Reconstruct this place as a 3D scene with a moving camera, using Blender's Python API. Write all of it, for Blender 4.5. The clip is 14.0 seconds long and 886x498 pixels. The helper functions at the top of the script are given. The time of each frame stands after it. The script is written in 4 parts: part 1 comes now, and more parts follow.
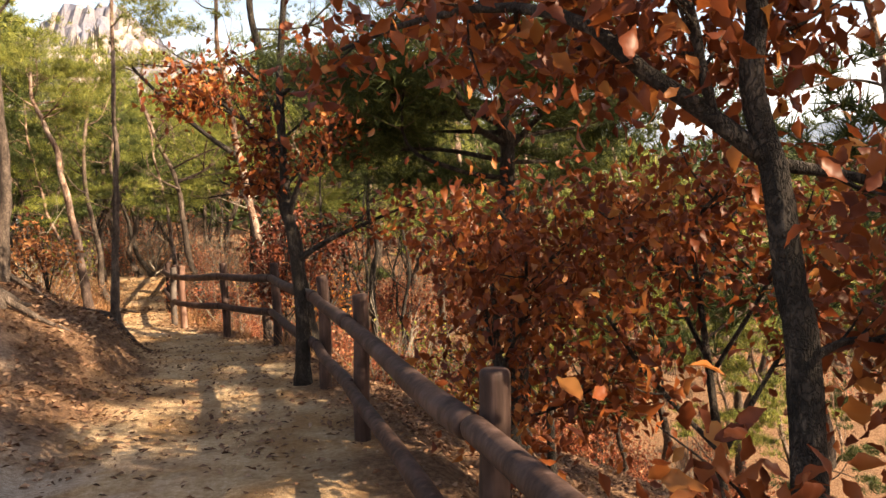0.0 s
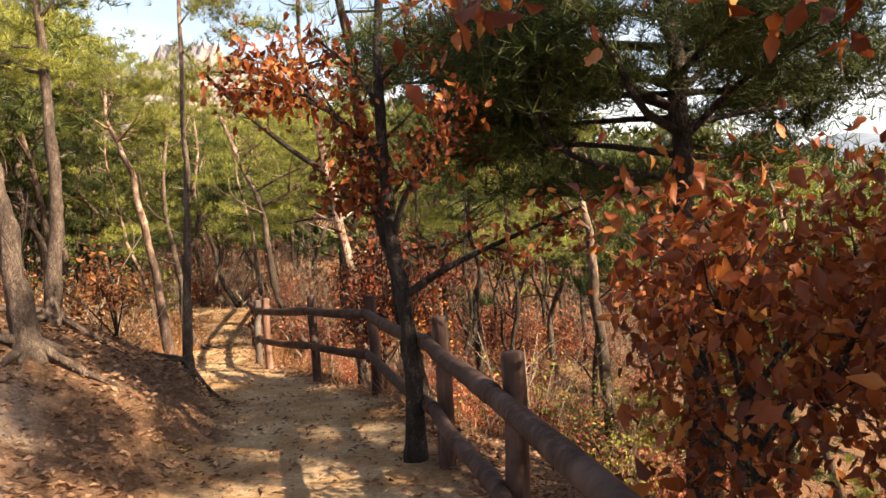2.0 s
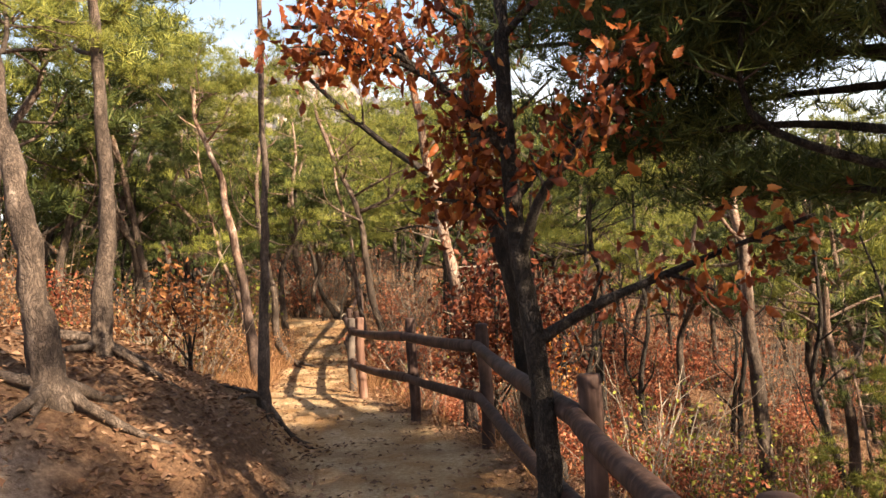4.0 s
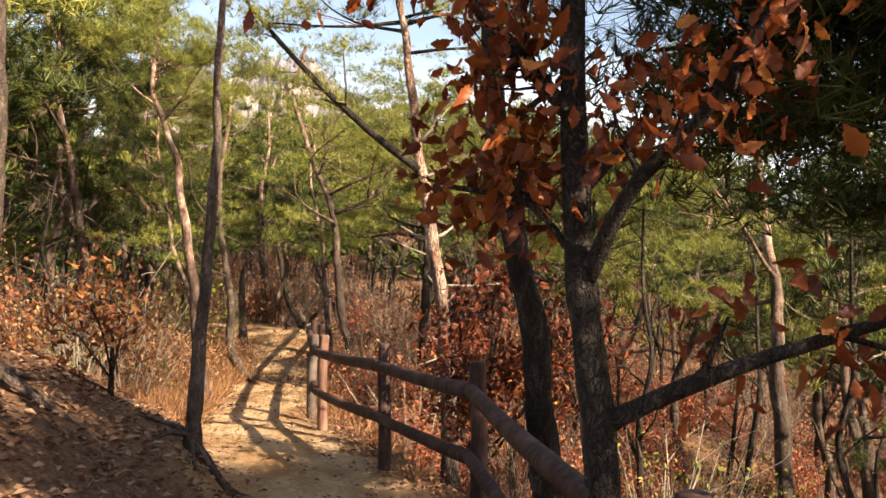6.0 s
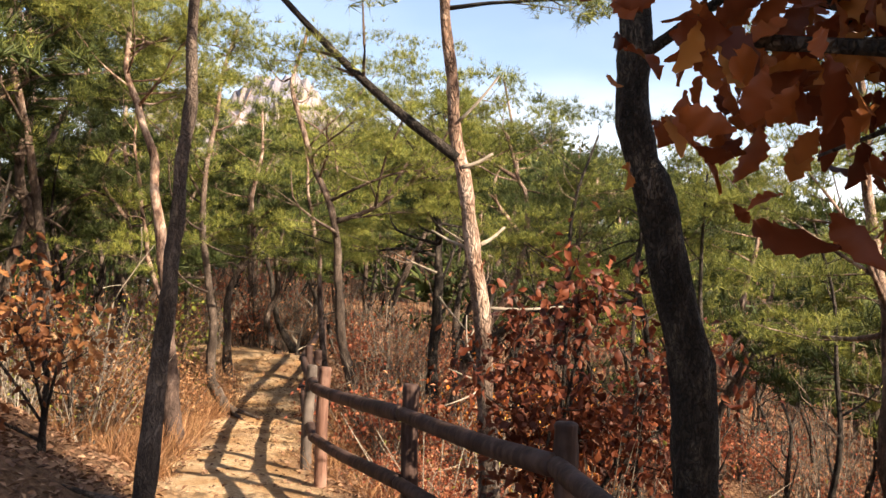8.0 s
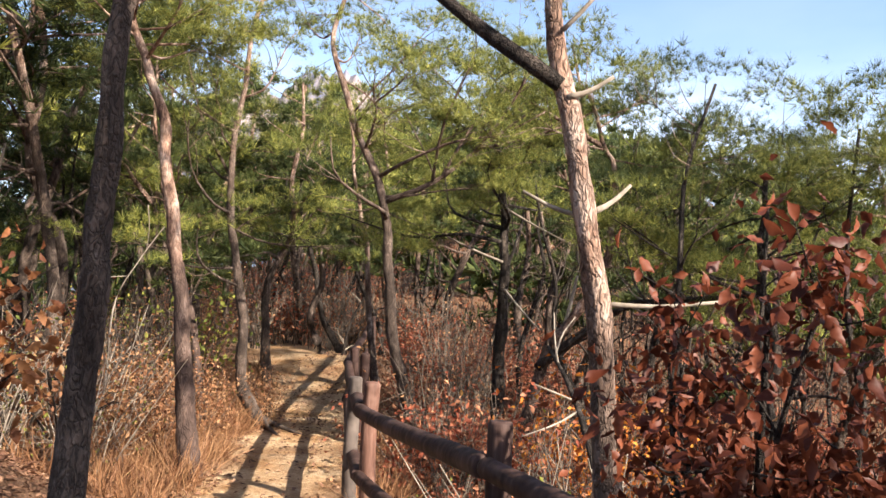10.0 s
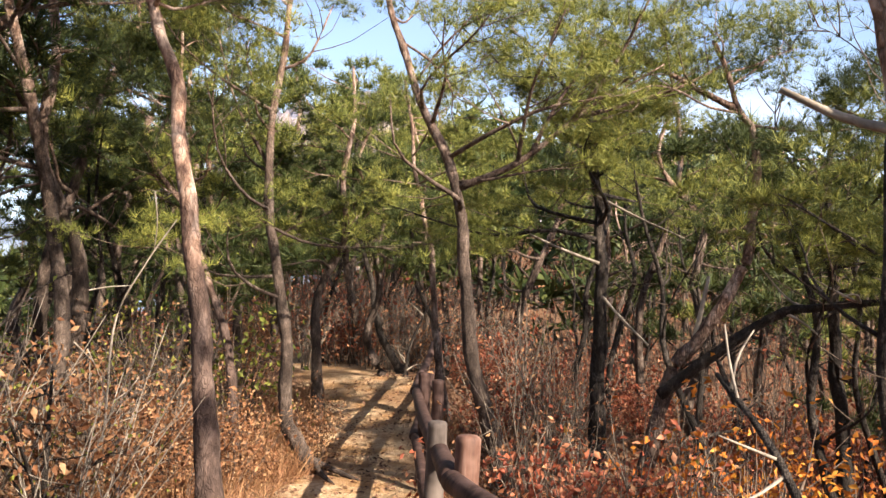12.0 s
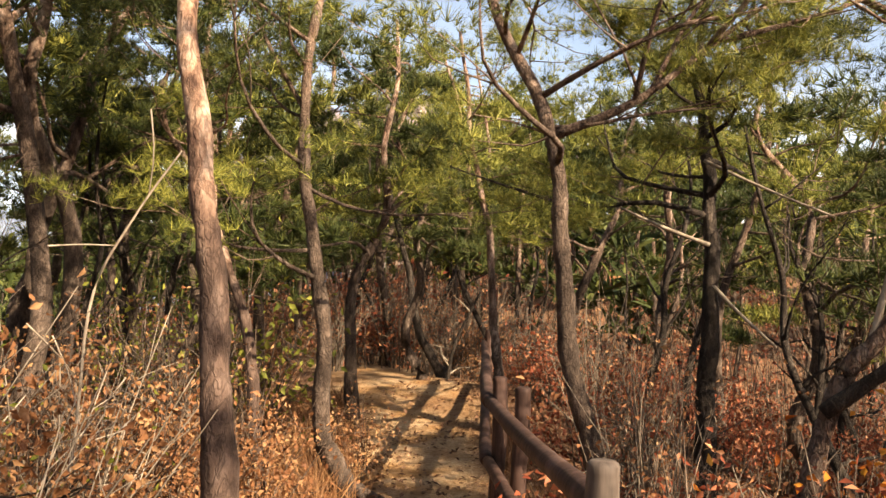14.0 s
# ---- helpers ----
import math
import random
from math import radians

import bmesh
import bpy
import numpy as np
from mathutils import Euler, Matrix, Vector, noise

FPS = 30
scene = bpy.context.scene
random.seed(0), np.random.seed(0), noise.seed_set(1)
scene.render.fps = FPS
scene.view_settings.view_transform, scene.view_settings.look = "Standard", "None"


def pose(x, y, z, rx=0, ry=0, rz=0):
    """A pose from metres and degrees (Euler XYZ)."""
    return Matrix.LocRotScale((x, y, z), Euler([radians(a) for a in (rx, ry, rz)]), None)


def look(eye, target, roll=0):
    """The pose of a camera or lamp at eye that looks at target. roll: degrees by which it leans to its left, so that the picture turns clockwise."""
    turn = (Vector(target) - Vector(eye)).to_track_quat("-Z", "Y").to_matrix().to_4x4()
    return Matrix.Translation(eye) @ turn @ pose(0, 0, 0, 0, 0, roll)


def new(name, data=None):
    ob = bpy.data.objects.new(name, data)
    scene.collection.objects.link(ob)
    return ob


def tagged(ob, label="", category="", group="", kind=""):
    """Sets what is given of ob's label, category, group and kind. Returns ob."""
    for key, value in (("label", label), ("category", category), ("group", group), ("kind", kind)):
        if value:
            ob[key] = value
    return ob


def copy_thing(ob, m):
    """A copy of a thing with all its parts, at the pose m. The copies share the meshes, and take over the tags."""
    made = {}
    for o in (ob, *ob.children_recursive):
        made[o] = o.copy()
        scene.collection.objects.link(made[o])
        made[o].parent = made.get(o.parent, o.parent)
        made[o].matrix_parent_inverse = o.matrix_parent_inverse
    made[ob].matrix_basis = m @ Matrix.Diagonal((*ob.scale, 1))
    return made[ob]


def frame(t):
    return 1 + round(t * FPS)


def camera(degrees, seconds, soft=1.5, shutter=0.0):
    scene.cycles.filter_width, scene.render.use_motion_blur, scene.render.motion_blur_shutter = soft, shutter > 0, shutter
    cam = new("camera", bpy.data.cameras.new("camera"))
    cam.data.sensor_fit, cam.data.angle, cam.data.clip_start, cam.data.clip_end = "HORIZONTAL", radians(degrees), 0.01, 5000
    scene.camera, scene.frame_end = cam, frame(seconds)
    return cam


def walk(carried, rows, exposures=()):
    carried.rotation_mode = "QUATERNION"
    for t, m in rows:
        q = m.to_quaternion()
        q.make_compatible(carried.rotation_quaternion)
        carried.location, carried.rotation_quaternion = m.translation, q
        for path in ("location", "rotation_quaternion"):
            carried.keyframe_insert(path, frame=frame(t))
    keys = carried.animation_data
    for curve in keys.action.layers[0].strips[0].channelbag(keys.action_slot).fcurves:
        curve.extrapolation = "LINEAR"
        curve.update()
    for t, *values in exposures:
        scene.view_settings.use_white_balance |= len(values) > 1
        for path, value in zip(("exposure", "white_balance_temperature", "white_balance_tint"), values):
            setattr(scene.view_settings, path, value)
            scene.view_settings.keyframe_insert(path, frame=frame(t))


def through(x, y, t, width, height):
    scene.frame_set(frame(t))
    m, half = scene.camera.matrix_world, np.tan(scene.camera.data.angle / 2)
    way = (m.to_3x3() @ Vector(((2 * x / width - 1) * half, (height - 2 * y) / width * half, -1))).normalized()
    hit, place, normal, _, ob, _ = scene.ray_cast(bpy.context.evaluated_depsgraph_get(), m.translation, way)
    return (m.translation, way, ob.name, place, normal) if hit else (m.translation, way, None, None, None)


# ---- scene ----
cam = camera(58.6, 14.0)
PATH = [
    (0, (0.588, 0.9, 1.29), (0.467, 2.896, 1.256), -2.1),
    (0.5, (0.38, 1.319, 1.3), (0.15, 3.305, 1.366), -2.9),
    (1, (0.222, 1.737, 1.309), (-0.107, 3.702, 1.472), -3.2),
    (1.5, (0.134, 2.109, 1.314), (-0.155, 4.085, 1.416), -3.4),
    (2, (0.053, 2.516, 1.33), (-0.278, 4.488, 1.361), -3.5),
    (2.5, (-0.071, 2.924, 1.361), (-0.468, 4.884, 1.389), -3.8),
    (3, (-0.106, 3.309, 1.379), (-0.545, 5.259, 1.44), -4.4),
    (3.5, (-0.254, 3.625, 1.403), (-0.796, 5.549, 1.455), -3.8),
    (3.7, (-0.312, 3.747, 1.42), (-0.883, 5.663, 1.478), -3.6),
    (5.8, (-0.812, 5.062, 1.499), (-1.318, 6.995, 1.579), 1.4),
    (6, (-0.89, 5.18, 1.496), (-1.408, 7.11, 1.589), 1.2),
    (6.5, (-1.083, 5.473, 1.5), (-1.599, 7.398, 1.666), 1.9),
    (7, (-1.29, 5.805, 1.491), (-1.816, 7.721, 1.721), 2.6),
    (7.5, (-1.447, 6.152, 1.491), (-1.87, 8.099, 1.657), 2.0),
    (8, (-1.614, 6.568, 1.481), (-2.109, 8.5, 1.633), 2.4),
    (8.2, (-1.678, 6.72, 1.479), (-2.219, 8.64, 1.628), 2.4),
    (10.3, (-2.306, 8.289, 1.482), (-2.949, 10.179, 1.611), 2.1),
    (10.5, (-2.372, 8.435, 1.471), (-3.034, 10.318, 1.596), 1.9),
    (11, (-2.552, 8.804, 1.454), (-3.194, 10.694, 1.575), 1.2),
    (11.5, (-2.759, 9.181, 1.456), (-3.46, 11.048, 1.606), 1.7),
    (12, (-3.012, 9.562, 1.456), (-3.752, 11.412, 1.62), 1.3),
    (12.5, (-3.266, 9.923, 1.46), (-4.105, 11.73, 1.63), 1.8),
    (13, (-3.507, 10.193, 1.436), (-4.359, 11.991, 1.629), 1.2),
    (13.5, (-3.765, 10.513, 1.386), (-4.62, 12.31, 1.582), 2.2),
    (14, (-3.995, 10.827, 1.334), (-4.775, 12.661, 1.506), 2.2),
]
walk(cam, [(t, look(eye, target, roll)) for t, eye, target, roll in PATH], [(0.0, 1.84, 8200, 13), (3.5, 1.82, 7800, 13), (7.0, 1.7, 7600, 13), (11.0, 1.65, 6100, 13), (12.5, 1.72, 7000, 14), (14.0, 1.68, 8200, 15)])

# ---- light ----
SUN_TO = Vector((0.93, -0.38, 0.0)).normalized()
ELEV = radians(32)
sun = new("sun", bpy.data.lights.new("sun", "SUN"))
sun.data.energy, sun.data.angle, sun.data.color = 5.0, radians(0.6), (1.0, 0.9, 0.74)
sun.matrix_world = look((20, -8, 20), Vector((20, -8, 20)) - (SUN_TO * math.cos(ELEV) + Vector((0, 0, math.sin(ELEV)))))
world = bpy.data.worlds.new("sky")
scene.world = world
world.use_nodes = True
wn = world.node_tree
sky = wn.nodes.new("ShaderNodeTexSky")
sky.sky_type, sky.sun_disc = "NISHITA", False
sky.sun_elevation, sky.sun_rotation = ELEV, math.atan2(SUN_TO.x, SUN_TO.y)
sky.air_density, sky.dust_density, sky.altitude = 1.0, 1.5, 300
# thin white cloud that thickens towards the horizon
wt, wm, wc, wz = (wn.nodes.new("ShaderNode" + k) for k in ("TexCoord", "Mapping", "TexNoise", "SeparateXYZ"))
wm.inputs["Scale"].default_value = (2.2, 2.2, 7.0)
wc.inputs["Scale"].default_value, wc.inputs["Detail"].default_value = 1.6, 6
low, veil, cover = wn.nodes.new("ShaderNodeMapRange"), wn.nodes.new("ShaderNodeMapRange"), wn.nodes.new("ShaderNodeMath")
low.inputs[1].default_value, low.inputs[2].default_value, low.inputs[3].default_value, low.inputs[4].default_value = 0.12, 0.3, 0.95, 0.06
veil.inputs[1].default_value, veil.inputs[2].default_value, veil.inputs[3].default_value = 0.42, 0.6, 0.35
cover.operation = "MULTIPLY"
wmix = wn.nodes.new("ShaderNodeMix")
wmix.data_type = "RGBA"
wmix.inputs[7].default_value = (6.4, 6.8, 7.3, 1)
wn.links.new(wt.outputs["Generated"], wm.inputs[0])
wn.links.new(wm.outputs[0], wc.inputs["Vector"])
wn.links.new(wt.outputs["Generated"], wz.inputs[0])
wn.links.new(wz.outputs[2], low.inputs[0])
wn.links.new(wc.outputs["Fac"], veil.inputs[0])
wn.links.new(low.outputs[0], cover.inputs[0])
wn.links.new(veil.outputs[0], cover.inputs[1])
wn.links.new(cover.outputs[0], wmix.inputs[0])
wn.links.new(sky.outputs[0], wmix.inputs[6])
wn.links.new(wmix.outputs[2], wn.nodes["Background"].inputs[0])
wn.nodes["Background"].inputs[1].default_value = 0.1

# ---- materials ----
RNG = np.random.default_rng(7)


def shader(name, rough=0.85):
    m = bpy.data.materials.new(name)
    m.use_nodes = True
    b = m.node_tree.nodes["Principled BSDF"]
    b.inputs["Roughness"].default_value = rough
    b.inputs["Specular IOR Level"].default_value = 0.25
    return m, m.node_tree, b


def ramp(t, fac, stops):
    r = t.nodes.new("ShaderNodeValToRGB")
    el = r.color_ramp.elements
    while len(el) < len(stops):
        el.new(0.5)
    for e, (p, c) in zip(el, stops):
        e.position, e.color = p, (*c, 1)
    t.links.new(fac, r.inputs[0])
    return r.outputs[0]


def noise_fac(t, scale, detail=5, stretch=(1, 1, 1), rough=0.55):
    tc = t.nodes.new("ShaderNodeTexCoord")
    mp = t.nodes.new("ShaderNodeMapping")
    mp.inputs["Scale"].default_value = stretch
    n = t.nodes.new("ShaderNodeTexNoise")
    n.inputs["Scale"].default_value, n.inputs["Detail"].default_value, n.inputs["Roughness"].default_value = scale, detail, rough
    t.links.new(tc.outputs["Object"], mp.inputs[0])
    t.links.new(mp.outputs[0], n.inputs["Vector"])
    return n.outputs["Fac"]


def mixed(t, fac, a, b, kind="MIX"):
    m = t.nodes.new("ShaderNodeMix")
    m.data_type, m.blend_type = "RGBA", kind
    for sock, v in ((m.inputs[0], fac), (m.inputs[6], a), (m.inputs[7], b)):
        if isinstance(v, (int, float)):
            sock.default_value = v
        elif isinstance(v, tuple):
            sock.default_value = (*v, 1)
        else:
            t.links.new(v, sock)
    return m.outputs[2]


def bumped(t, b, fac, strength, dist):
    n = t.nodes.new("ShaderNodeBump")
    n.inputs["Strength"].default_value, n.inputs["Distance"].default_value = strength, dist
    t.links.new(fac, n.inputs["Height"])
    t.links.new(n.outputs[0], b.inputs["Normal"])


def bark_mat(name, low, high, pale, scale, from_z=None, cracks=0.5, deep=0.02):
    """Plated bark with dark cracks; from_z: heights between which a pine's bark turns from grey plates to orange flakes."""
    m, t, b = shader(name, 0.92)
    tc = t.nodes.new("ShaderNodeTexCoord")
    mp = t.nodes.new("ShaderNodeMapping")
    mp.inputs["Scale"].default_value = (1, 1, 0.5)
    t.links.new(tc.outputs["Object"], mp.inputs[0])
    wob = t.nodes.new("ShaderNodeTexNoise")
    wob.inputs["Scale"].default_value, wob.inputs["Detail"].default_value = scale * 0.8, 4
    t.links.new(mp.outputs[0], wob.inputs["Vector"])
    warped = mixed(t, 0.45, mp.outputs[0], wob.outputs["Color"])
    vo = t.nodes.new("ShaderNodeTexVoronoi")
    vo.feature = "DISTANCE_TO_EDGE"
    vo.inputs["Scale"].default_value = scale * 1.2
    t.links.new(warped, vo.inputs["Vector"])
    f1 = noise_fac(t, scale * 0.75, 7, (1, 1, 0.4), 0.68)
    f2 = noise_fac(t, scale * 0.22, 4, (1, 1, 0.6))
    crack = ramp(t, vo.outputs["Distance"], [(0.0, (cracks,) * 3), (0.2, (1, 1, 1))])
    plate = ramp(t, f1, [(0.33, low), (0.52, high), (0.7, pale)])
    if from_z:
        sp = t.nodes.new("ShaderNodeSeparateXYZ")
        t.links.new(tc.outputs["Object"], sp.inputs[0])
        mr = t.nodes.new("ShaderNodeMapRange")
        mr.inputs[1].default_value, mr.inputs[2].default_value = from_z
        t.links.new(sp.outputs[2], mr.inputs[0])
        flake = ramp(t, f1, [(0.37, (0.09, 0.045, 0.032)), (0.48, (0.33, 0.2, 0.14)), (0.62, (0.6, 0.44, 0.35))])
        plate = mixed(t, mr.outputs[0], plate, flake)
    plate = mixed(t, ramp(t, f2, [(0.42, (0, 0, 0)), (0.62, (1, 1, 1))]), plate, mixed(t, 0.55, plate, low))
    t.links.new(mixed(t, crack, tuple(0.35 * c for c in low), plate), b.inputs["Base Color"])
    hh = t.nodes.new("ShaderNodeMath")
    hh.operation = "MULTIPLY_ADD"
    hh.inputs[1].default_value = 0.6
    t.links.new(crack, hh.inputs[0])
    t.links.new(f1, hh.inputs[2])
    bumped(t, b, hh.outputs[0], 1.0, deep)
    return m


def leaf_mat(name, stops, through=0.35, patch=1.5, rough=0.6):
    """Thin leaves: colour by leaf and by patch, with light coming through."""
    m, t, b = shader(name, rough)
    g = t.nodes.new("ShaderNodeNewGeometry")
    oi = t.nodes.new("ShaderNodeObjectInfo")
    ad = t.nodes.new("ShaderNodeMath")
    ad.operation = "ADD"
    fr = t.nodes.new("ShaderNodeMath")
    fr.operation = "FRACT"
    t.links.new(g.outputs["Random Per Island"], ad.inputs[0])
    t.links.new(oi.outputs["Random"], ad.inputs[1])
    t.links.new(ad.outputs[0], fr.inputs[0])
    n = noise_fac(t, patch, 3)
    mx = t.nodes.new("ShaderNodeMix")
    mx.data_type = "FLOAT"
    mx.inputs[0].default_value = 0.5
    t.links.new(fr.outputs[0], mx.inputs[2])
    t.links.new(n, mx.inputs[3])
    col = ramp(t, mx.outputs[0], stops)
    t.links.new(col, b.inputs["Base Color"])
    tr = t.nodes.new("ShaderNodeBsdfTranslucent")
    t.links.new(col, tr.inputs[0])
    ms = t.nodes.new("ShaderNodeMixShader")
    ms.inputs[0].default_value = through
    t.links.new(b.outputs[0], ms.inputs[1])
    t.links.new(tr.outputs[0], ms.inputs[2])
    t.links.new(ms.outputs[0], t.nodes["Material Output"].inputs[0])
    return m


BARK_PINE = bark_mat("pine_bark", (0.035, 0.025, 0.02), (0.12, 0.085, 0.066), (0.27, 0.205, 0.165), 16, (2.4, 4.2))
BARK_RED = bark_mat("red_pine_bark", (0.035, 0.022, 0.018), (0.1, 0.064, 0.05), (0.2, 0.14, 0.115), 11, (1.4, 2.2), 0.6, 0.016)
BARK_PALE = bark_mat("pale_pine_bark", (0.035, 0.025, 0.02), (0.14, 0.1, 0.08), (0.36, 0.28, 0.23), 11, (0.9, 2.2), 0.4, 0.02)
BARK_OAK = bark_mat("oak_bark", (0.02, 0.015, 0.012), (0.055, 0.042, 0.034), (0.19, 0.15, 0.12), 19, None, 0.35, 0.025)
TWIG = bark_mat("twig", (0.07, 0.048, 0.037), (0.18, 0.125, 0.092), (0.36, 0.28, 0.21), 9)
GREY_TWIG = bark_mat("grey_twig", (0.08, 0.062, 0.048), (0.2, 0.155, 0.12), (0.38, 0.31, 0.24), 9)
DEAD = bark_mat("dead_wood", (0.16, 0.13, 0.1), (0.34, 0.28, 0.22), (0.5, 0.43, 0.35), 14, None, 0.9, 0.006)
NEEDLES = leaf_mat("pine_needles", [(0.25, (0.035, 0.05, 0.011)), (0.5, (0.14, 0.155, 0.03)), (0.75, (0.34, 0.33, 0.075))], 0.2, 0.9)
# darker copy of the green needles, with crown shade put into the colour
NEEDLES_SHADED = leaf_mat("shaded_green_needles", [(0.2, (0.016, 0.028, 0.009)), (0.5, (0.045, 0.062, 0.015)), (0.8, (0.11, 0.12, 0.03))], 0.15, 1.5)
OAK_LEAF = leaf_mat("dry_oak_leaf", [(0.2, (0.085, 0.02, 0.009)), (0.45, (0.17, 0.041, 0.014)), (0.66, (0.28, 0.075, 0.02)), (0.86, (0.53, 0.245, 0.066))], 0.35, 2.5, 0.45)
# red oak leaf darkened to stand for the shade over one bush
SHADED_LEAF = leaf_mat("shaded_red_oak_leaf", [(0.2, (0.05, 0.013, 0.008)), (0.5, (0.12, 0.03, 0.014)), (0.8, (0.24, 0.07, 0.03))], 0.3, 2.5, 0.5)
RED_LEAF = leaf_mat("red_brown_leaf", [(0.25, (0.15, 0.034, 0.018)), (0.5, (0.33, 0.088, 0.045)), (0.78, (0.58, 0.28, 0.15))], 0.35, 2.0)
TAN_LEAF = leaf_mat("tan_leaf", [(0.2, (0.14, 0.055, 0.026)), (0.5, (0.3, 0.135, 0.062)), (0.8, (0.52, 0.32, 0.165))], 0.35, 2.0)
RUST_LEAF = leaf_mat("rust_leaf", [(0.2, (0.08, 0.026, 0.012)), (0.5, (0.19, 0.068, 0.026)), (0.8, (0.4, 0.18, 0.066))], 0.35, 2.0)
GOLD_LEAF = leaf_mat("orange_leaf", [(0.2, (0.4, 0.1, 0.02)), (0.5, (0.6, 0.2, 0.03)), (0.8, (0.7, 0.36, 0.06))], 0.4, 3)
GREEN_LEAF = leaf_mat("green_leaf", [(0.2, (0.08, 0.1, 0.02)), (0.5, (0.2, 0.21, 0.035)), (0.8, (0.36, 0.33, 0.07))], 0.35, 2)
LITTER = leaf_mat("fallen_leaf", [(0.2, (0.08, 0.036, 0.022)), (0.5, (0.19, 0.095, 0.054)), (0.8, (0.36, 0.22, 0.135))], 0.1, 2, 0.75)
GRASS = leaf_mat("dry_grass", [(0.2, (0.13, 0.06, 0.03)), (0.5, (0.26, 0.125, 0.06)), (0.8, (0.44, 0.26, 0.13))], 0.3, 2)


def ground_mat():
    m, t, b = shader("trail_soil", 0.95)
    at = t.nodes.new("ShaderNodeAttribute")
    at.attribute_name = "worn"
    n1, n2, n3 = noise_fac(t, 2.2, 6), noise_fac(t, 28, 6, rough=0.7), noise_fac(t, 110, 3)
    sand = ramp(t, n2, [(0.3, (0.44, 0.27, 0.14)), (0.5, (0.65, 0.44, 0.255)), (0.7, (0.8, 0.62, 0.42))])
    clay = ramp(t, n2, [(0.3, (0.34, 0.17, 0.07)), (0.7, (0.6, 0.35, 0.16))])
    sand = mixed(t, ramp(t, n1, [(0.42, (0, 0, 0)), (0.62, (1, 1, 1))]), sand, clay)
    humus = noise_fac(t, 0.9, 5)
    sand = mixed(t, ramp(t, humus, [(0.5, (0, 0, 0)), (0.66, (0.75, 0.75, 0.75))]), sand, (0.24, 0.125, 0.06))
    duff = ramp(t, n2, [(0.3, (0.09, 0.045, 0.026)), (0.5, (0.2, 0.105, 0.058)), (0.7, (0.36, 0.21, 0.12))])
    lit_grit = t.nodes.new("ShaderNodeAttribute")
    lit_grit.attribute_name = "granite"
    # pale granite soil, its brightness partly sunlight put into the colour
    pale = ramp(t, n2, [(0.3, (0.46, 0.33, 0.24)), (0.5, (0.72, 0.58, 0.47)), (0.68, (0.88, 0.78, 0.68))])
    soil = mixed(t, lit_grit.outputs["Fac"], mixed(t, at.outputs["Fac"], duff, sand), pale)
    t.links.new(soil, b.inputs["Base Color"])
    ad = t.nodes.new("ShaderNodeMath")
    ad.operation = "ADD"
    t.links.new(n2, ad.inputs[0])
    t.links.new(n3, ad.inputs[1])
    bumped(t, b, ad.outputs[0], 1.0, 0.045)
    return m


def post_mat(name, a, c, d):
    m, t, b = shader(name, 0.7)
    f = noise_fac(t, 30, 5, (1, 1, 0.12))
    f2 = noise_fac(t, 5, 3)
    col = ramp(t, f, [(0.3, a), (0.55, c), (0.75, d)])
    t.links.new(mixed(t, ramp(t, f2, [(0.5, (0, 0, 0)), (0.75, (1, 1, 1))]), col, d), b.inputs["Base Color"])
    bumped(t, b, f, 0.5, 0.006)
    return m


SOIL = ground_mat()
# log stain darkened to hold shade; the red one lightened as if sunlit
POST_SHADED = post_mat("shaded_stained_log", (0.02, 0.01, 0.008), (0.05, 0.026, 0.02), (0.11, 0.066, 0.055))
POST_RED_LIT = post_mat("sunlit_red_log", (0.06, 0.028, 0.02), (0.145, 0.072, 0.05), (0.27, 0.16, 0.12))
POST_GREY = post_mat("weathered_log", (0.035, 0.026, 0.022), (0.08, 0.062, 0.052), (0.14, 0.11, 0.092))

# ---- mesh helpers ----


def mesh_np(name, V, F, mat, smooth=True):
    """A mesh from an array of vertices and arrays of faces of one size each."""
    me = bpy.data.meshes.new(name)
    F = F if isinstance(F, list) else [F]
    F = [np.asarray(f, dtype=np.int32) for f in F if len(f)]
    V = np.asarray(V, dtype=np.float32)
    me.vertices.add(len(V))
    me.vertices.foreach_set("co", V.ravel())
    loops = np.concatenate([f.ravel() for f in F])
    sizes = np.concatenate([np.full(len(f), f.shape[1], dtype=np.int32) for f in F])
    me.loops.add(len(loops))
    me.loops.foreach_set("vertex_index", loops)
    me.polygons.add(len(sizes))
    me.polygons.foreach_set("loop_start", np.concatenate([[0], np.cumsum(sizes)[:-1]]).astype(np.int32))
    me.update(calc_edges=True)
    me.validate()
    me.polygons.foreach_set("use_smooth", np.full(len(me.polygons), smooth, dtype=bool))
    me.materials.append(mat)
    return me


def part(name, me, parent, label=""):
    ob = new(name, me)
    ob.parent = parent
    return tagged(ob, label) if label else ob


def thing(name, at, label, category, group="", kind=""):
    ob = new(name)
    ob.location = at
    return tagged(ob, label, category, group, kind)


def curve(pts, n):
    """A smooth line of n points through pts."""
    p = np.asarray(pts, dtype=float)
    if len(p) == 2:
        return p[0] + np.linspace(0, 1, n)[:, None] * (p[1] - p[0])
    q = np.vstack([2 * p[0] - p[1], p, 2 * p[-1] - p[-2]])
    u = np.linspace(0, len(p) - 1 - 1e-6, n)
    k = u.astype(int)
    f = (u - k)[:, None]
    a, b, c, d = q[k], q[k + 1], q[k + 2], q[k + 3]
    return 0.5 * (2 * b + (c - a) * f + (2 * a - 5 * b + 4 * c - d) * f ** 2 + (3 * b - a - 3 * c + d) * f ** 3)


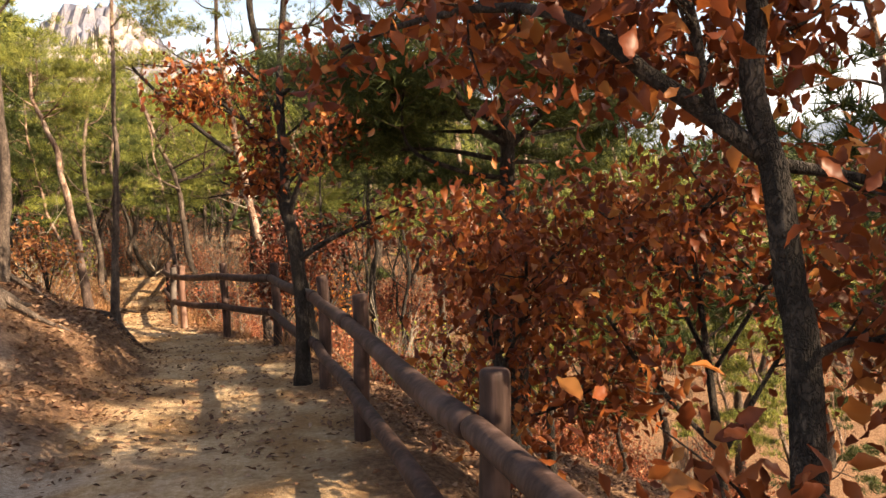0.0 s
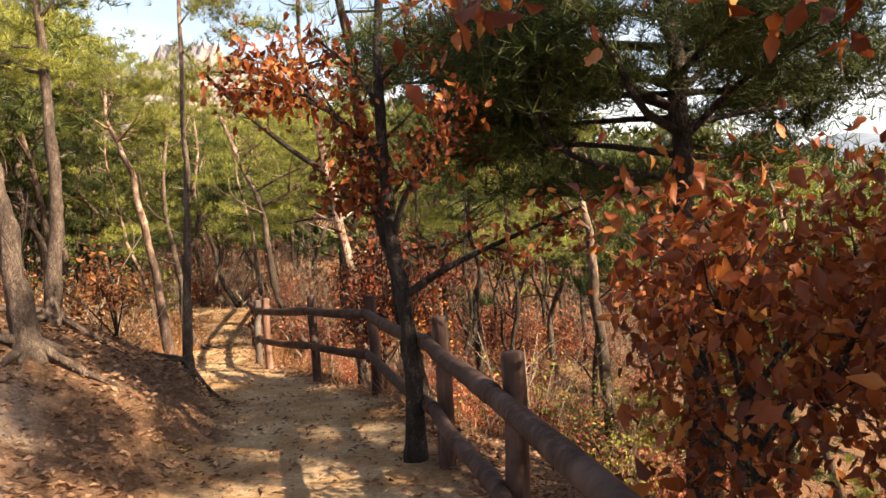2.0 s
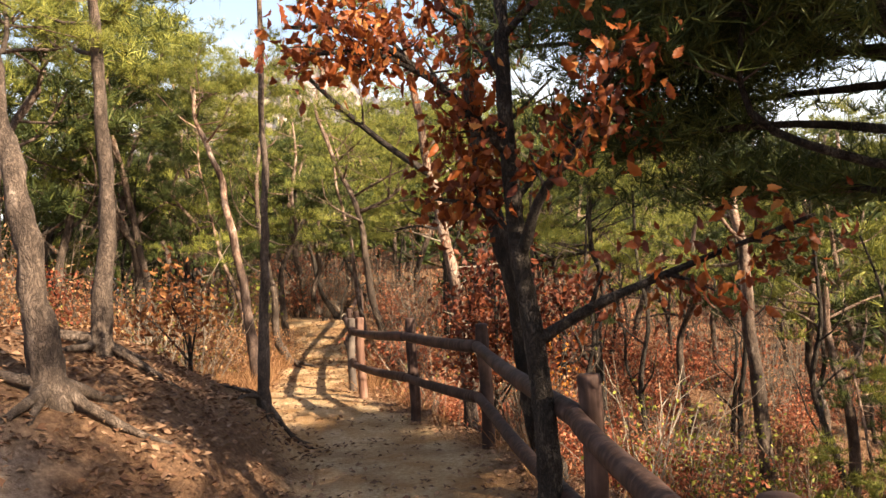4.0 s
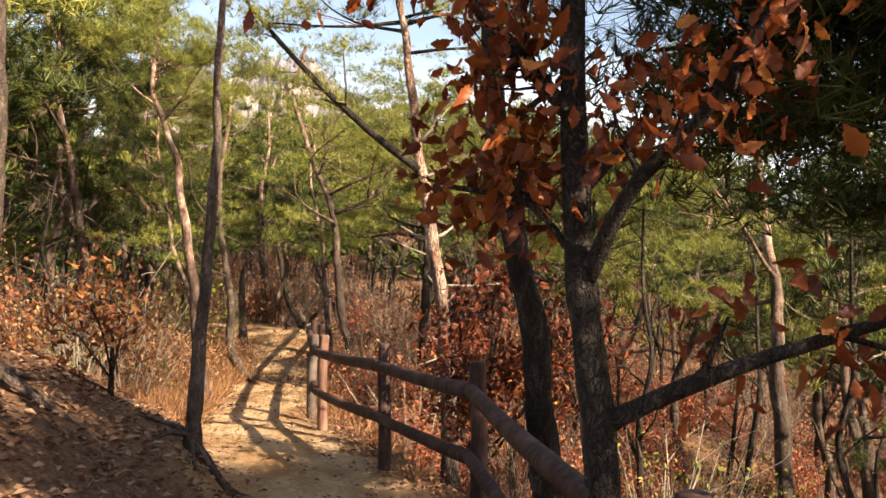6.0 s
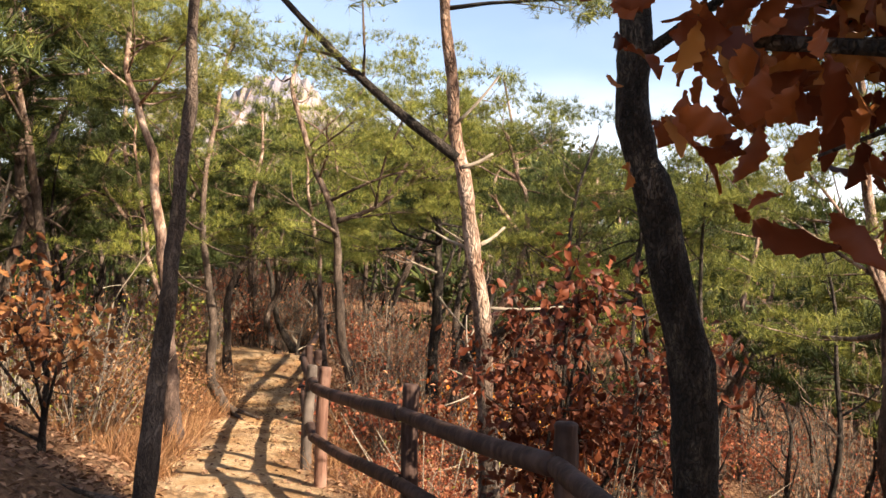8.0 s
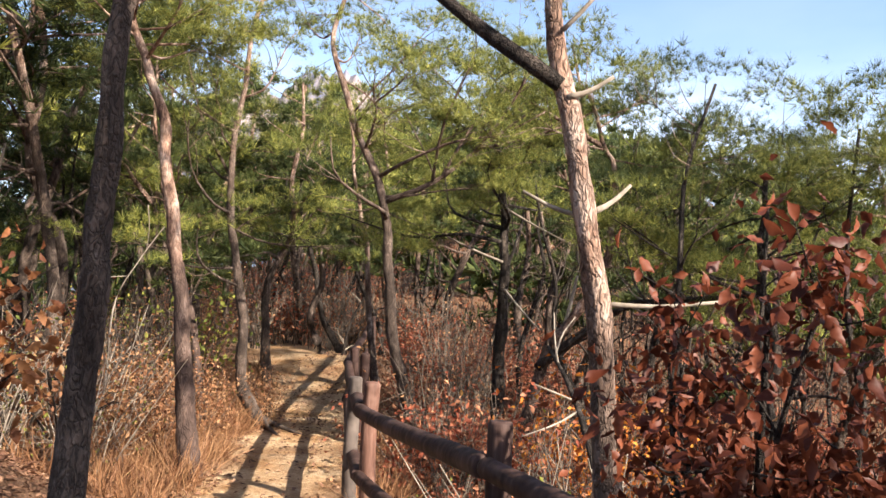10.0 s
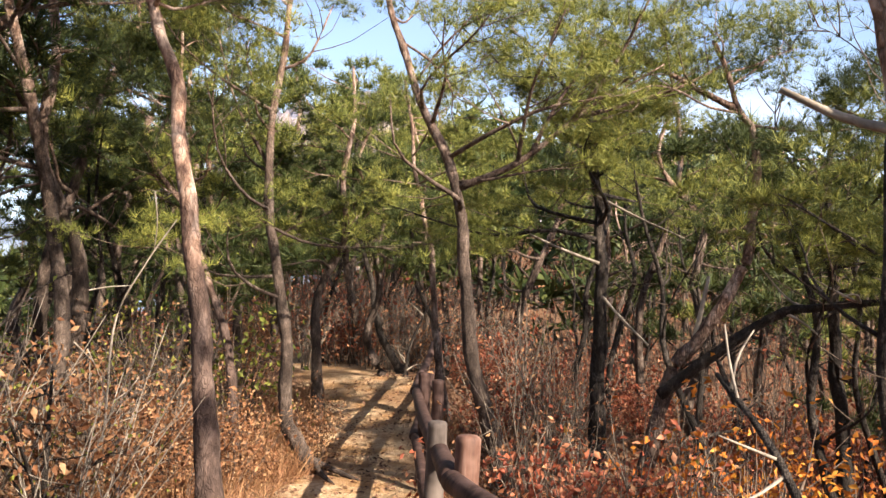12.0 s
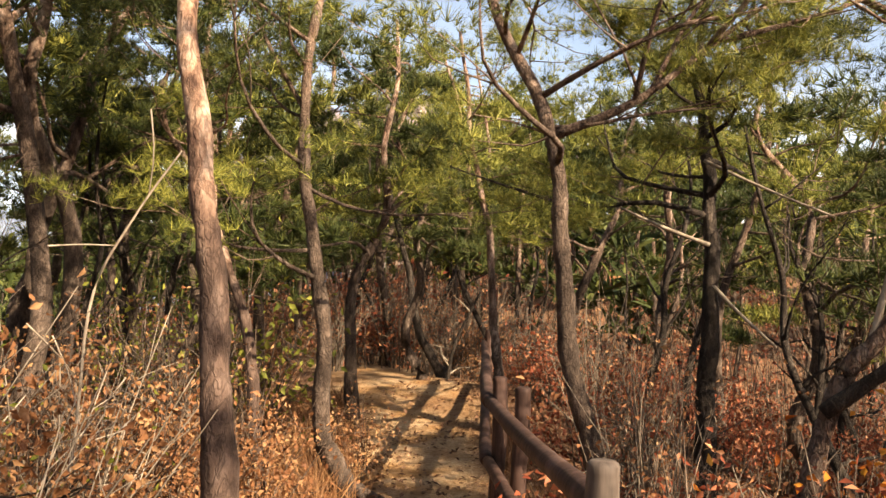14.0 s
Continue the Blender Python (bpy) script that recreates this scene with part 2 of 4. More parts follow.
def tube(line, radii, sides=8, rough=0.0, rng=RNG, cap=True):
    """Vertices and quads of a round limb along line."""
    n = len(line)
    tan = np.gradient(line, axis=0)
    tan /= np.linalg.norm(tan, axis=1)[:, None] + 1e-9
    ref = np.where(np.abs(tan[:, 2:3]) > 0.9, [[1.0, 0, 0]], [[0, 0, 1.0]])
    u = np.cross(tan, ref)
    u /= np.linalg.norm(u, axis=1)[:, None] + 1e-9
    v = np.cross(tan, u)
    a = np.linspace(0, 2 * np.pi, sides, endpoint=False)
    r = np.asarray(radii)[:, None] * (1 + rough * rng.normal(size=(n, sides)))
    V = line[:, None] + r[..., None] * (np.cos(a)[None, :, None] * u[:, None] + np.sin(a)[None, :, None] * v[:, None])
    i, j = np.meshgrid(np.arange(n - 1), np.arange(sides), indexing="ij")
    k = (j + 1) % sides
    F = np.stack([i * sides + j, i * sides + k, (i + 1) * sides + k, (i + 1) * sides + j], -1).reshape(-1, 4)
    V = V.reshape(-1, 3)
    T = np.zeros((0, 3), int)
    if cap:
        V = np.vstack([V, line[:1], line[-1:]])
        c0, c1, last = n * sides, n * sides + 1, (n - 1) * sides
        j = np.arange(sides)
        k = (j + 1) % sides
        T = np.vstack([np.stack([np.full(sides, c0), k, j], 1), np.stack([np.full(sides, c1), last + j, last + k], 1)])
    return V, F, T


def joined(pieces):
    V, F, T, o = [], [], [], 0
    for v, f, t in pieces:
        V.append(v), F.append(f + o), T.append(t + o)
        o += len(v)
    return np.vstack(V), [np.vstack(F), np.vstack(T)]


def cloud(template, P, D, N, S):
    """Copies of a small template at P: its y along D, its z near N, of size S."""
    tv, tf = template
    D = D / (np.linalg.norm(D, axis=1)[:, None] + 1e-9)
    X = np.cross(D, N)
    X /= np.linalg.norm(X, axis=1)[:, None] + 1e-9
    Z = np.cross(X, D)
    R = np.stack([X, D, Z], 1)
    V = np.einsum("vk,nkj->nvj", tv, R) * np.asarray(S)[:, None, None] + P[:, None]
    F = tf[None] + (np.arange(len(P)) * len(tv))[:, None, None]
    return V.reshape(-1, 3), F.reshape(-1, tf.shape[1])


def lobed_leaf(curl, stations=15):
    """A finer oak leaf for the twigs that hang close to the trail: rounded lobes, wavy blade."""
    u = np.linspace(0, 1, stations)
    ws = 0.27 * np.sin(np.pi * np.clip(u, 0.03, 0.995) ** 1.25) ** 0.8 * (1 + 0.2 * np.sin(u * 33 + curl)) + 0.008
    bend = curl * u ** 2
    wave = 0.035 * np.sin(u * 19 + curl * 9)
    L = np.stack([-ws, u + 0.03, 0.5 * ws - bend + wave], 1)
    Rr = np.stack([ws * 0.92, u, 0.35 * ws - bend - wave], 1)
    M = np.stack([0.05 * np.sin(u * 5 + curl * 7), u, -bend], 1)
    n, f = len(u), []
    for i in range(n - 1):
        f += [(i, 2 * n + i, 2 * n + i + 1), (i, 2 * n + i + 1, i + 1), (2 * n + i, n + i, n + i + 1), (2 * n + i, n + i + 1, 2 * n + i + 1)]
    return np.vstack([L, Rr, M]), np.array(f)


def small_leaf():
    v = np.array([(0, 0, 0), (-0.27, 0.48, 0.12), (0, 1, -0.08), (0.27, 0.45, 0.14)])
    return v, np.array([(0, 2, 1), (0, 3, 2)])


def tuft(n, width, rng):
    """A tuft of n needles of length 1 fanning out round y."""
    V, F = [], []
    for i in range(n):
        a, s = rng.uniform(0, 2 * np.pi), rng.uniform(0.15, 1.15)
        d = np.array([np.sin(s) * np.cos(a), np.cos(s), np.sin(s) * np.sin(a)])
        side = np.cross(d, rng.normal(size=3))
        side *= width / np.linalg.norm(side)
        L = rng.uniform(0.7, 1.0)
        V += [-side, side, d * L]
        F.append((3 * i, 3 * i + 1, 3 * i + 2))
    return np.array(V), np.array(F)


# ---- the lie of the land ----
TOE_Y = [-6, 0, 3, 5.5, 7.4, 9.0, 9.75, 10.9, 11.9, 12.75, 14.3, 15.95, 17.9, 19.8, 21.5, 24]
TOE_X = [0.6, -0.75, -1.3, -1.9, -2.45, -2.99, -3.35, -4.24, -5.04, -5.6, -6.25, -6.85, -7.9, -9.2, -10.6, -13]
FEN_Y = [-6, 0.6, 3.3, 5.71, 7.25, 9.83, 11.04, 12.55, 13.2, 15.7, 18.0, 20.7, 24]
FEN_X = [3.6, 1.4, 0.6, -0.22, -0.77, -1.87, -2.87, -4.05, -4.45, -5.5, -6.5, -7.6, -10.5]


def wiggle(x, y, s):
    return np.sin(x * 1.7 * s + 1.3) * np.cos(y * 1.3 * s - 0.4) + 0.5 * np.sin(x * 3.1 * s - y * 2.3 * s + 2.0) + 0.3 * np.cos(x * 5.3 * s + y * 4.7 * s)


def smooth(a, b, x):
    t = np.clip((x - a) / (b - a), 0, 1)
    return t * t * (3 - 2 * t)


def height(x, y):
    """The ground's height at x, y."""
    x, y = np.asarray(x, float), np.asarray(y, float)
    base = np.interp(y, [-6, 2.5, 5, 8.5, 11.5, 14, 17, 18.3, 20.3, 22, 30, 45, 75], [-0.1, -0.06, 0.05, 0.1, 0.06, 0.0, 0.02, 0.15, 0.5, 0.45, 0.6, 4.0, 11.0])
    dl = np.interp(y, TOE_Y, TOE_X) - x
    dr = x - np.interp(y, FEN_Y, FEN_X)
    steep = np.interp(y, [4, 7, 9, 11.5, 12.6], [0.0, 0.25, 0.75, 0.6, 0.0])
    rise = np.interp(y, [-6, 2, 8, 11.6, 13.4], [0.9, 1.0, 1.15, 0.7, 0.0])
    bank = rise * (steep * smooth(0, 0.55, dl) * 0.5 + (1 - steep * 0.5) * smooth(0, 2.2, dl))
    far_left = -0.16 * np.clip(dl - 2.5, 0, 25) * smooth(9, 14, y) - 0.05 * np.clip(dl - 5, 0, 40)
    slope = -0.42 * (np.clip(dr - 0.35, 0, 30) - 0.35 * smooth(0.35, 1.2, dr)) - 0.25 * smooth(0.2, 0.9, dr)
    slope = slope * np.interp(y, [15, 20], [1.0, 0.55])
    near = smooth(110, 55, np.hypot(x + 3, y - 9))
    bumps = 0.02 * wiggle(x, y, 1.6) + 0.009 * wiggle(y, x, 4.3) + 0.045 * wiggle(x, y, 0.7) * (smooth(0.1, 0.9, dl) + smooth(0.2, 1, dr))
    flat = smooth(0.1, -0.3, np.maximum(dl, dr))
    return base + bank + far_left * near + slope * near - 12 * (1 - near) + bumps * (1 - 0.4 * flat)


def graded(lo, hi, step, far):
    out, s = [], step
    a = hi
    while a < far:
        s *= 1.25
        a += s
        out.append(a)
    b, s, low = lo, step, []
    while b > -far:
        s *= 1.25
        b -= s
        low.append(b)
    return np.array(low[::-1] + list(np.arange(lo, hi + step / 2, step)) + out)


def make_ground():
    xs, ys = graded(-9.5, 3.5, 0.09, 3500), graded(0, 22, 0.1, 3500)
    X, Y = np.meshgrid(xs, ys, indexing="ij")
    V = np.stack([X, Y, height(X, Y)], -1).reshape(-1, 3)
    n, k = len(xs), len(ys)
    i, j = np.meshgrid(np.arange(n - 1), np.arange(k - 1), indexing="ij")
    F = np.stack([i * k + j, (i + 1) * k + j, (i + 1) * k + j + 1, i * k + j + 1], -1).reshape(-1, 4)
    me = mesh_np("ground", V, F, SOIL)
    x, y = V[:, 0], V[:, 1]
    dl = np.interp(y, TOE_Y, TOE_X) - x + 0.12 * wiggle(x, y, 2.1)
    dr = x - np.interp(y, FEN_Y, FEN_X) + 0.1 * wiggle(y, x, 2.3)
    worn = smooth(0.3, -0.15, dl) * smooth(0.15, -0.3, dr) * smooth(26, 22, y)
    worn = np.clip(worn - 0.25 * np.clip(wiggle(x, y, 1.1), 0, 1), 0, 1)
    low_bank = smooth(2.8, 0.4, dl) * smooth(5.6, 3.8, y) * smooth(0.0, -0.3, dr)
    worn = np.maximum(worn, 0.9 * low_bank * smooth(-0.5, 0.2, wiggle(x, y, 1.4)))
    worn = np.maximum(worn, 0.9 * smooth(0.75, 0.35, dl) * smooth(-0.2, 0.1, dl) * smooth(8.6, 9.4, y) * smooth(12.2, 11.4, y))
    at = me.attributes.new("worn", "FLOAT", "POINT")
    at.data.foreach_set("value", worn.astype(np.float32))
    ga = me.attributes.new("granite", "FLOAT", "POINT")
    # granite soil mask, shaped in part after sunlit patches on the bank
    bare = smooth(3.4, 2.0, dl) * np.maximum(smooth(-1.0, -0.3, dl) * smooth(6.0, 4.4, y), smooth(0.6, 1.2, dl) * smooth(7.4, 6.0, y)) * smooth(-0.8, 0.0, wiggle(x, y, 2.6) + 0.5 * wiggle(y, x, 5.3))
    ga.data.foreach_set("value", (0.7 * bare).astype(np.float32))
    ob = new("ground", me)
    tagged(ob, "sandy foot trail worn through brown leaf litter on a slope", "ground", kind="structure")


make_ground()

# ---- far hills ----


def make_hills():
    m, t, b = shader("hazed_far_hill", 1.0)
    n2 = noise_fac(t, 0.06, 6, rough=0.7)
    # blue-grey distance haze is put into the ridge's colour
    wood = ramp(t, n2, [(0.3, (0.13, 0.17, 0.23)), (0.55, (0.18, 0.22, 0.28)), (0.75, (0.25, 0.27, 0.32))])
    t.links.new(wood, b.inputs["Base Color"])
    r, t2, b2 = shader("granite_crag", 1.0)
    n3, n4 = noise_fac(t2, 0.03, 7, (1, 1, 0.6), 0.7), noise_fac(t2, 0.012, 5)
    rock = ramp(t2, n3, [(0.35, (0.16, 0.13, 0.12)), (0.5, (0.36, 0.29, 0.24)), (0.68, (0.58, 0.5, 0.42))])
    t2.links.new(mixed(t2, ramp(t2, n4, [(0.5, (0, 0, 0)), (0.58, (1, 1, 1))]), rock, (0.16, 0.14, 0.13)), b2.inputs["Base Color"])
    bumped(t2, b2, n3, 1.0, 6.0)
    bumped(t, b, n2, 1.0, 5.0)
    az = np.linspace(0, 2 * np.pi, 240, endpoint=False)
    rr = np.linspace(0, 1, 12)
    crest = 85 + 14 * np.sin(az * 3 + 0.8) + 8 * np.sin(az * 7 + 2) + 4 * np.sin(az * 17) + 2 * np.sin(az * 41 + 1)
    V = []
    for k in rr:
        d = 420 + 380 * k
        V.append(np.stack([d * np.sin(az), d * np.cos(az), -14 + (crest + 14) * smooth(0, 1, k) + 3 * np.sin(az * 60 + 9 * k)], 1))
    V = np.vstack(V)
    n = len(az)
    i, j = np.meshgrid(np.arange(len(rr) - 1), np.arange(n), indexing="ij")
    F = np.stack([i * n + j, i * n + (j + 1) % n, (i + 1) * n + (j + 1) % n, (i + 1) * n + j], -1).reshape(-1, 4)
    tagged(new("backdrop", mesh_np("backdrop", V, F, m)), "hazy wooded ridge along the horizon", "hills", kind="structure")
    hazed_rock, t3, b3 = shader("hazed_wooded_rock", 1.0)
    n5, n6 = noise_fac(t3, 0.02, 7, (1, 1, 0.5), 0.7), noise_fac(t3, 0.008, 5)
    # rock and wood tones carry a purple-grey haze of distance
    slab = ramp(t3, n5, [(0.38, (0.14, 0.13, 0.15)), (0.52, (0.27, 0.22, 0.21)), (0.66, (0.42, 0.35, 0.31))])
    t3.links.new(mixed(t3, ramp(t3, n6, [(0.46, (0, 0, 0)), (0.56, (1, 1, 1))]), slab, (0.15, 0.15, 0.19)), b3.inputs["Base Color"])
    bumped(t3, b3, n5, 1.0, 8.0)

    def peak(bearing, away, half, deep, tall, power, rugged, mat, label):
        u, v = np.meshgrid(np.linspace(-1, 1, 110), np.linspace(-1, 1, 50), indexing="ij")
        prof = np.clip(1 - np.abs(u) ** power, 0, 1) * np.clip(1 - v ** 2, 0, 1)
        h = prof * (tall + rugged * (np.abs(np.sin(u * 7 + 1)) + 0.6 * np.abs(np.sin(u * 19 + v * 7)) + 0.35 * np.sin(u * 43 + v * 30) + 0.2 * np.sin(u * 91 - v * 50)))
        ang = radians(bearing)
        cx, cy = away * math.sin(ang), away * math.cos(ang)
        V = np.stack([cx + half * u * math.cos(ang) + deep * v * math.sin(ang), cy - half * u * math.sin(ang) + deep * v * math.cos(ang), -8 + h], -1).reshape(-1, 3)
        i, j = np.meshgrid(np.arange(109), np.arange(49), indexing="ij")
        F = np.stack([i * 50 + j, (i + 1) * 50 + j, (i + 1) * 50 + j + 1, i * 50 + j + 1], -1).reshape(-1, 4)
        tagged(new("mountain", mesh_np("mountain", V, F, mat, False)), label, "mountain", kind="structure")

    peak(-26.8, 620, 36, 60, 128, 3.0, 22, r, "bare pale granite crag with dark streaks")
    peak(-27.5, 980, 330, 160, 232, 2.0, 30, hazed_rock, "dark wooded mountain ridge with rocky slabs, haze in its colours")


make_hills()

# ---- log fence ----
POSTS = [(1.4, 0.7, 0.9, 0), (0.57, 3.3, 0.88, 0), (-0.24, 5.71, 0.95, 0), (-0.79, 7.25, 1.0, 0), (-1.89, 9.83, 1.05, 0), (-2.9, 11.04, 1.04, 0), (-4.08, 12.55, 0.98, 1), (-4.47, 13.15, 0.94, 2),
         (-5.47, 15.62, 0.92, 0), (-5.72, 15.95, 0.95, 0), (-7.3, 20.2, 1.2, 0)]


def log(a, b, r, sides=14, rings=14, taper=0.04, sag=0.0, seed=0):
    rng = np.random.default_rng(seed)
    a, b = np.array(a, float), np.array(b, float)
    u = np.concatenate([[0, 0.004, 0.012], np.linspace(0.03, 0.97, rings), [0.988, 0.996, 1]])
    line = a + u[:, None] * (b - a)
    line[:, 2] -= sag * 4 * u * (1 - u)
    line[:, :2] += 0.006 * np.stack([np.sin(u * 7 + seed), np.cos(u * 6 + seed)], 1)
    rad = r * (1 + taper * (0.5 - u)) * (1 + 0.02 * rng.normal(size=len(u)))
    rad[[0, -1]] *= 0.72
    rad[[1, -2]] *= 0.9
    return joined([tube(line, rad, sides, 0.008, rng)])


def make_fence():
    fence = thing("fence", (0, 0, 0), "red-brown stained log fence, darkened as in shade, with two rails beside the trail", "fence")
    for i, (x, y, top, red) in enumerate(POSTS):
        g = float(height(x, y))
        V, F = log((x, y, g - 0.25), (x + 0.012 * math.sin(i), y, top), 0.05, seed=i)
        part("post", mesh_np("post", V, F, (POST_SHADED, POST_RED_LIT, POST_GREY)[red]), fence, ("", "sunlit reddish log post", "weathered grey log post")[red])
    run = [p for k, p in enumerate(POSTS) if k not in (7, 8)]
    for i in range(len(run) - 1):
        (x0, y0, z0, _), (x1, y1, z1, _) = run[i], run[i + 1]
        d = np.array([y1 - y0, -(x1 - x0)]) / math.hypot(x1 - x0, y1 - y0)
        for drop, r in ((0.17, 0.046), (0.56, 0.042)):
            off = -0.07 * d
            V, F = log((x0 + off[0], y0 + off[1], z0 - drop), (x1 + off[0], y1 + off[1], z1 - drop), r, taper=0.15, sag=0.015, seed=20 + 2 * i + (drop > 0.3))
            part("rail", mesh_np("rail", V, F, POST_SHADED), fence)


make_fence()

# ---- trees ----
LEAF_N = [lobed_leaf(c) for c in (0.2, 0.5, -0.3, 0.9)]
LEAF_A = [lobed_leaf(c, 8) for c in (0.15, 0.45, -0.35, 0.8)]
LEAF_S = small_leaf()


def unit(v):
    v = np.asarray(v, float)
    return v / (np.linalg.norm(v) + 1e-9)


def side_limbs(line, radii, rng, start, count, length, lift, r_scale=0.45, droop=0.0, towards=None):
    """Crooked limbs off a trunk line: (line, radii) each."""
    out = []
    for k in range(count):
        u = start + (1 - start) * (k + rng.uniform(0, 0.8)) / count
        i = min(int(u * (len(line) - 1)), len(line) - 1)
        a = rng.uniform(0, 2 * np.pi) if towards is None else towards + rng.normal(0, 0.8)
        L = length * rng.uniform(0.6, 1.15) * (1.1 - 0.55 * (u - start) / (1 - start + 1e-6))
        p0 = line[i]
        d = np.array([math.cos(a), math.sin(a), lift])
        pts = [p0]
        for s in range(1, 5):
            d = unit(d + rng.normal(0, 0.28, 3) + [0, 0, 0.12 - droop])
            pts.append(pts[-1] + d * L / 4)
        ln = curve(pts, 10)
        r0 = min(radii[i] * r_scale * rng.uniform(0.8, 1.2), 0.07)
        out.append((ln, r0 * np.linspace(1, 0.22, 10)))
    return out


def forks(limbs, rng, count, length, flat=0.5):
    out = []
    for ln, rd in limbs:
        for k in range(count):
            i = int(rng.uniform(0.35, 0.98) * (len(ln) - 1))
            d = unit(ln[i] - ln[max(i - 1, 0)] + 1e-6)
            d = unit(d + rng.normal(0, 0.8, 3) * [1, 1, flat])
            L = length * rng.uniform(0.5, 1.1)
            pts = [ln[i], ln[i] + d * L * 0.5 + rng.normal(0, 0.05 * L, 3), ln[i] + d * L + rng.normal(0, 0.1 * L, 3) + [0, 0, 0.08 * L]]
            out.append((curve(pts, 5), max(rd[i] * 0.55, 0.006) * np.linspace(1, 0.3, 5)))
    return out


def needle_cloud(ends, rng, per, spread, size, n_needles, width):
    """Flat pads of needle tufts round the given branch ends."""
    tf = [tuft(n_needles, width, rng) for _ in range(3)]
    P = []
    for e, s in ends:
        P.append(e + rng.normal(0, 1, (per, 3)) * [spread * s, spread * s, spread * s * 0.26])
    P = np.vstack(P)
    D = rng.normal(0, 0.6, P.shape) + [0, 0, 0.8]
    N = rng.normal(0, 1, P.shape)
    S = size * rng.uniform(0.7, 1.25, len(P))
    pieces = [cloud(tf[k], P[k::3], D[k::3], N[k::3], S[k::3]) for k in range(3)]
    o, V, F = 0, [], []
    for v, f in pieces:
        V.append(v), F.append(f + o)
        o += len(v)
    return np.vstack(V), np.vstack(F)


def pine(trunk, r0, seed, label, bark=BARK_PINE, needles=NEEDLES, start=0.45, count=9, length=1.5, lift=0.25, per=25, size=0.12, extra=(), group="", n_needles=17, width=0.016, pads=True, spread=0.16, towards=None, sides=14, stubs=(), roots=0, full=True, limb_bark=None):
    """A pine: trunk points from the ground up (world), own limbs in extra as point lists."""
    rng = np.random.default_rng(seed)
    base = np.array(trunk[0], float)
    tree = thing("pine_tree", tuple(base), label, "tree", group)
    n = max(14, int((10 if sides > 8 else 4) * len(trunk)))
    line = curve(np.array(trunk, float) - base, n)
    u = np.linspace(0, 1, n)
    rad = r0 * (1 - 0.72 * u) + r0 * 0.5 * np.exp(-u * 18)
    if sides > 8:
        line[:, 0] += r0 * (0.34 * np.sin(u * 17 + seed) + 0.16 * np.sin(u * 43 + 3 * seed)) * u ** 0.5
        line[:, 1] += r0 * (0.34 * np.cos(u * 13 + 2 * seed) + 0.16 * np.cos(u * 37 + seed)) * u ** 0.5
    line[0, 2] -= 0.25
    V, F = joined([tube(line, rad * (1 + 0.05 * np.sin(u * 40 + seed) + 0.04 * np.sin(u * 97)), sides, 0.06, rng)])
    part("trunk", mesh_np("trunk", V, F, bark), tree)
    limbs = side_limbs(line, rad, rng, start, count, length, lift, towards=towards)
    for pts in extra:
        pts, thick = pts if isinstance(pts, tuple) else (pts, r0 * 0.26)
        ln = curve(np.array(pts, float) - base, 12)
        limbs.append((ln, np.linspace(thick, 0.35 * thick, 12)))
    for k in range(roots):
        a, reach = 6.28 * k / roots + rng.normal(0, 0.3), rng.uniform(0.35, 0.8)
        bend, out = rng.normal(0, 0.4), []
        for q in (0.0, 0.25, 0.5, 0.75, 1.0):
            x, y = base[0] + q * reach * math.cos(a + bend * q), base[1] + q * reach * math.sin(a + bend * q)
            out.append((x, y, float(height(x, y)) + 0.09 * (1 - q) ** 2 + 0.012 - 0.05 * q ** 3))
        V, F = joined([tube(curve(np.array(out) - base, 10), r0 * np.linspace(0.5, 0.12, 10), 6, 0.1, rng)])
        part("root", mesh_np("root", V, F, bark), tree)
    for a, b, r in stubs:
        mid = (np.array(a) + np.array(b)) / 2 + [0, 0, -0.015]
        V, F = joined([tube(curve(np.array([a, mid, b], float) - base, 7), np.linspace(r, r * 0.55, 7), 6, 0.06, rng)])
        part("stub", mesh_np("stub", V, F, DEAD), tree, "broken pale dead stub")
    twigs = [(a[[0, 1, 2, 4]], b[[0, 1, 2, 4]]) for a, b in forks(limbs, rng, 4, length * 0.45)]
    for ln, rd in limbs:
        V, F = joined([tube(ln, rd, 6, 0.05, rng)])
        part("limb", mesh_np("limb", V, F, limb_bark or bark), tree)
    V, F = joined([tube(ln, rd, 3, 0, rng, False) for ln, rd in twigs])
    tagged(part("brushwood", mesh_np("brushwood", V, F, TWIG), tree), kind="stuff")
    if pads:
        ends = [(ln[-1], 1.0) for ln, _ in limbs] + [(ln[-1], 0.85) for ln, _ in twigs] + [(line[-1], 0.9)]
        if full:
            ends += [(ln[2], 0.6) for ln, _ in twigs]
        V, F = needle_cloud(ends, rng, per, spread, size, n_needles, width)
        part("crown", mesh_np("crown", V, F, needles, False), tree)
    return tree


def leaf_cloud(ends, rng, per, spread, size, mat, droop=0.6, flat=1.0, temps=None):
    temps = temps or LEAF_A
    P = np.vstack([e + rng.normal(0, 1, (per, 3)) * [spread, spread, spread * flat] for e in ends])
    D = rng.normal(0, 0.8, P.shape) + [0, 0, -droop]
    N = rng.normal(0, 1, P.shape) + [0, 0, 0.5]
    S = size * rng.uniform(0.6, 1.25, len(P))
    o, V, F = 0, [], []
    k = len(temps)
    for i in range(k):
        v, f = cloud(temps[i], P[i::k], D[i::k], N[i::k], S[i::k])
        V.append(v), F.append(f + o)
        o += len(v)
    return np.vstack(V), np.vstack(F)


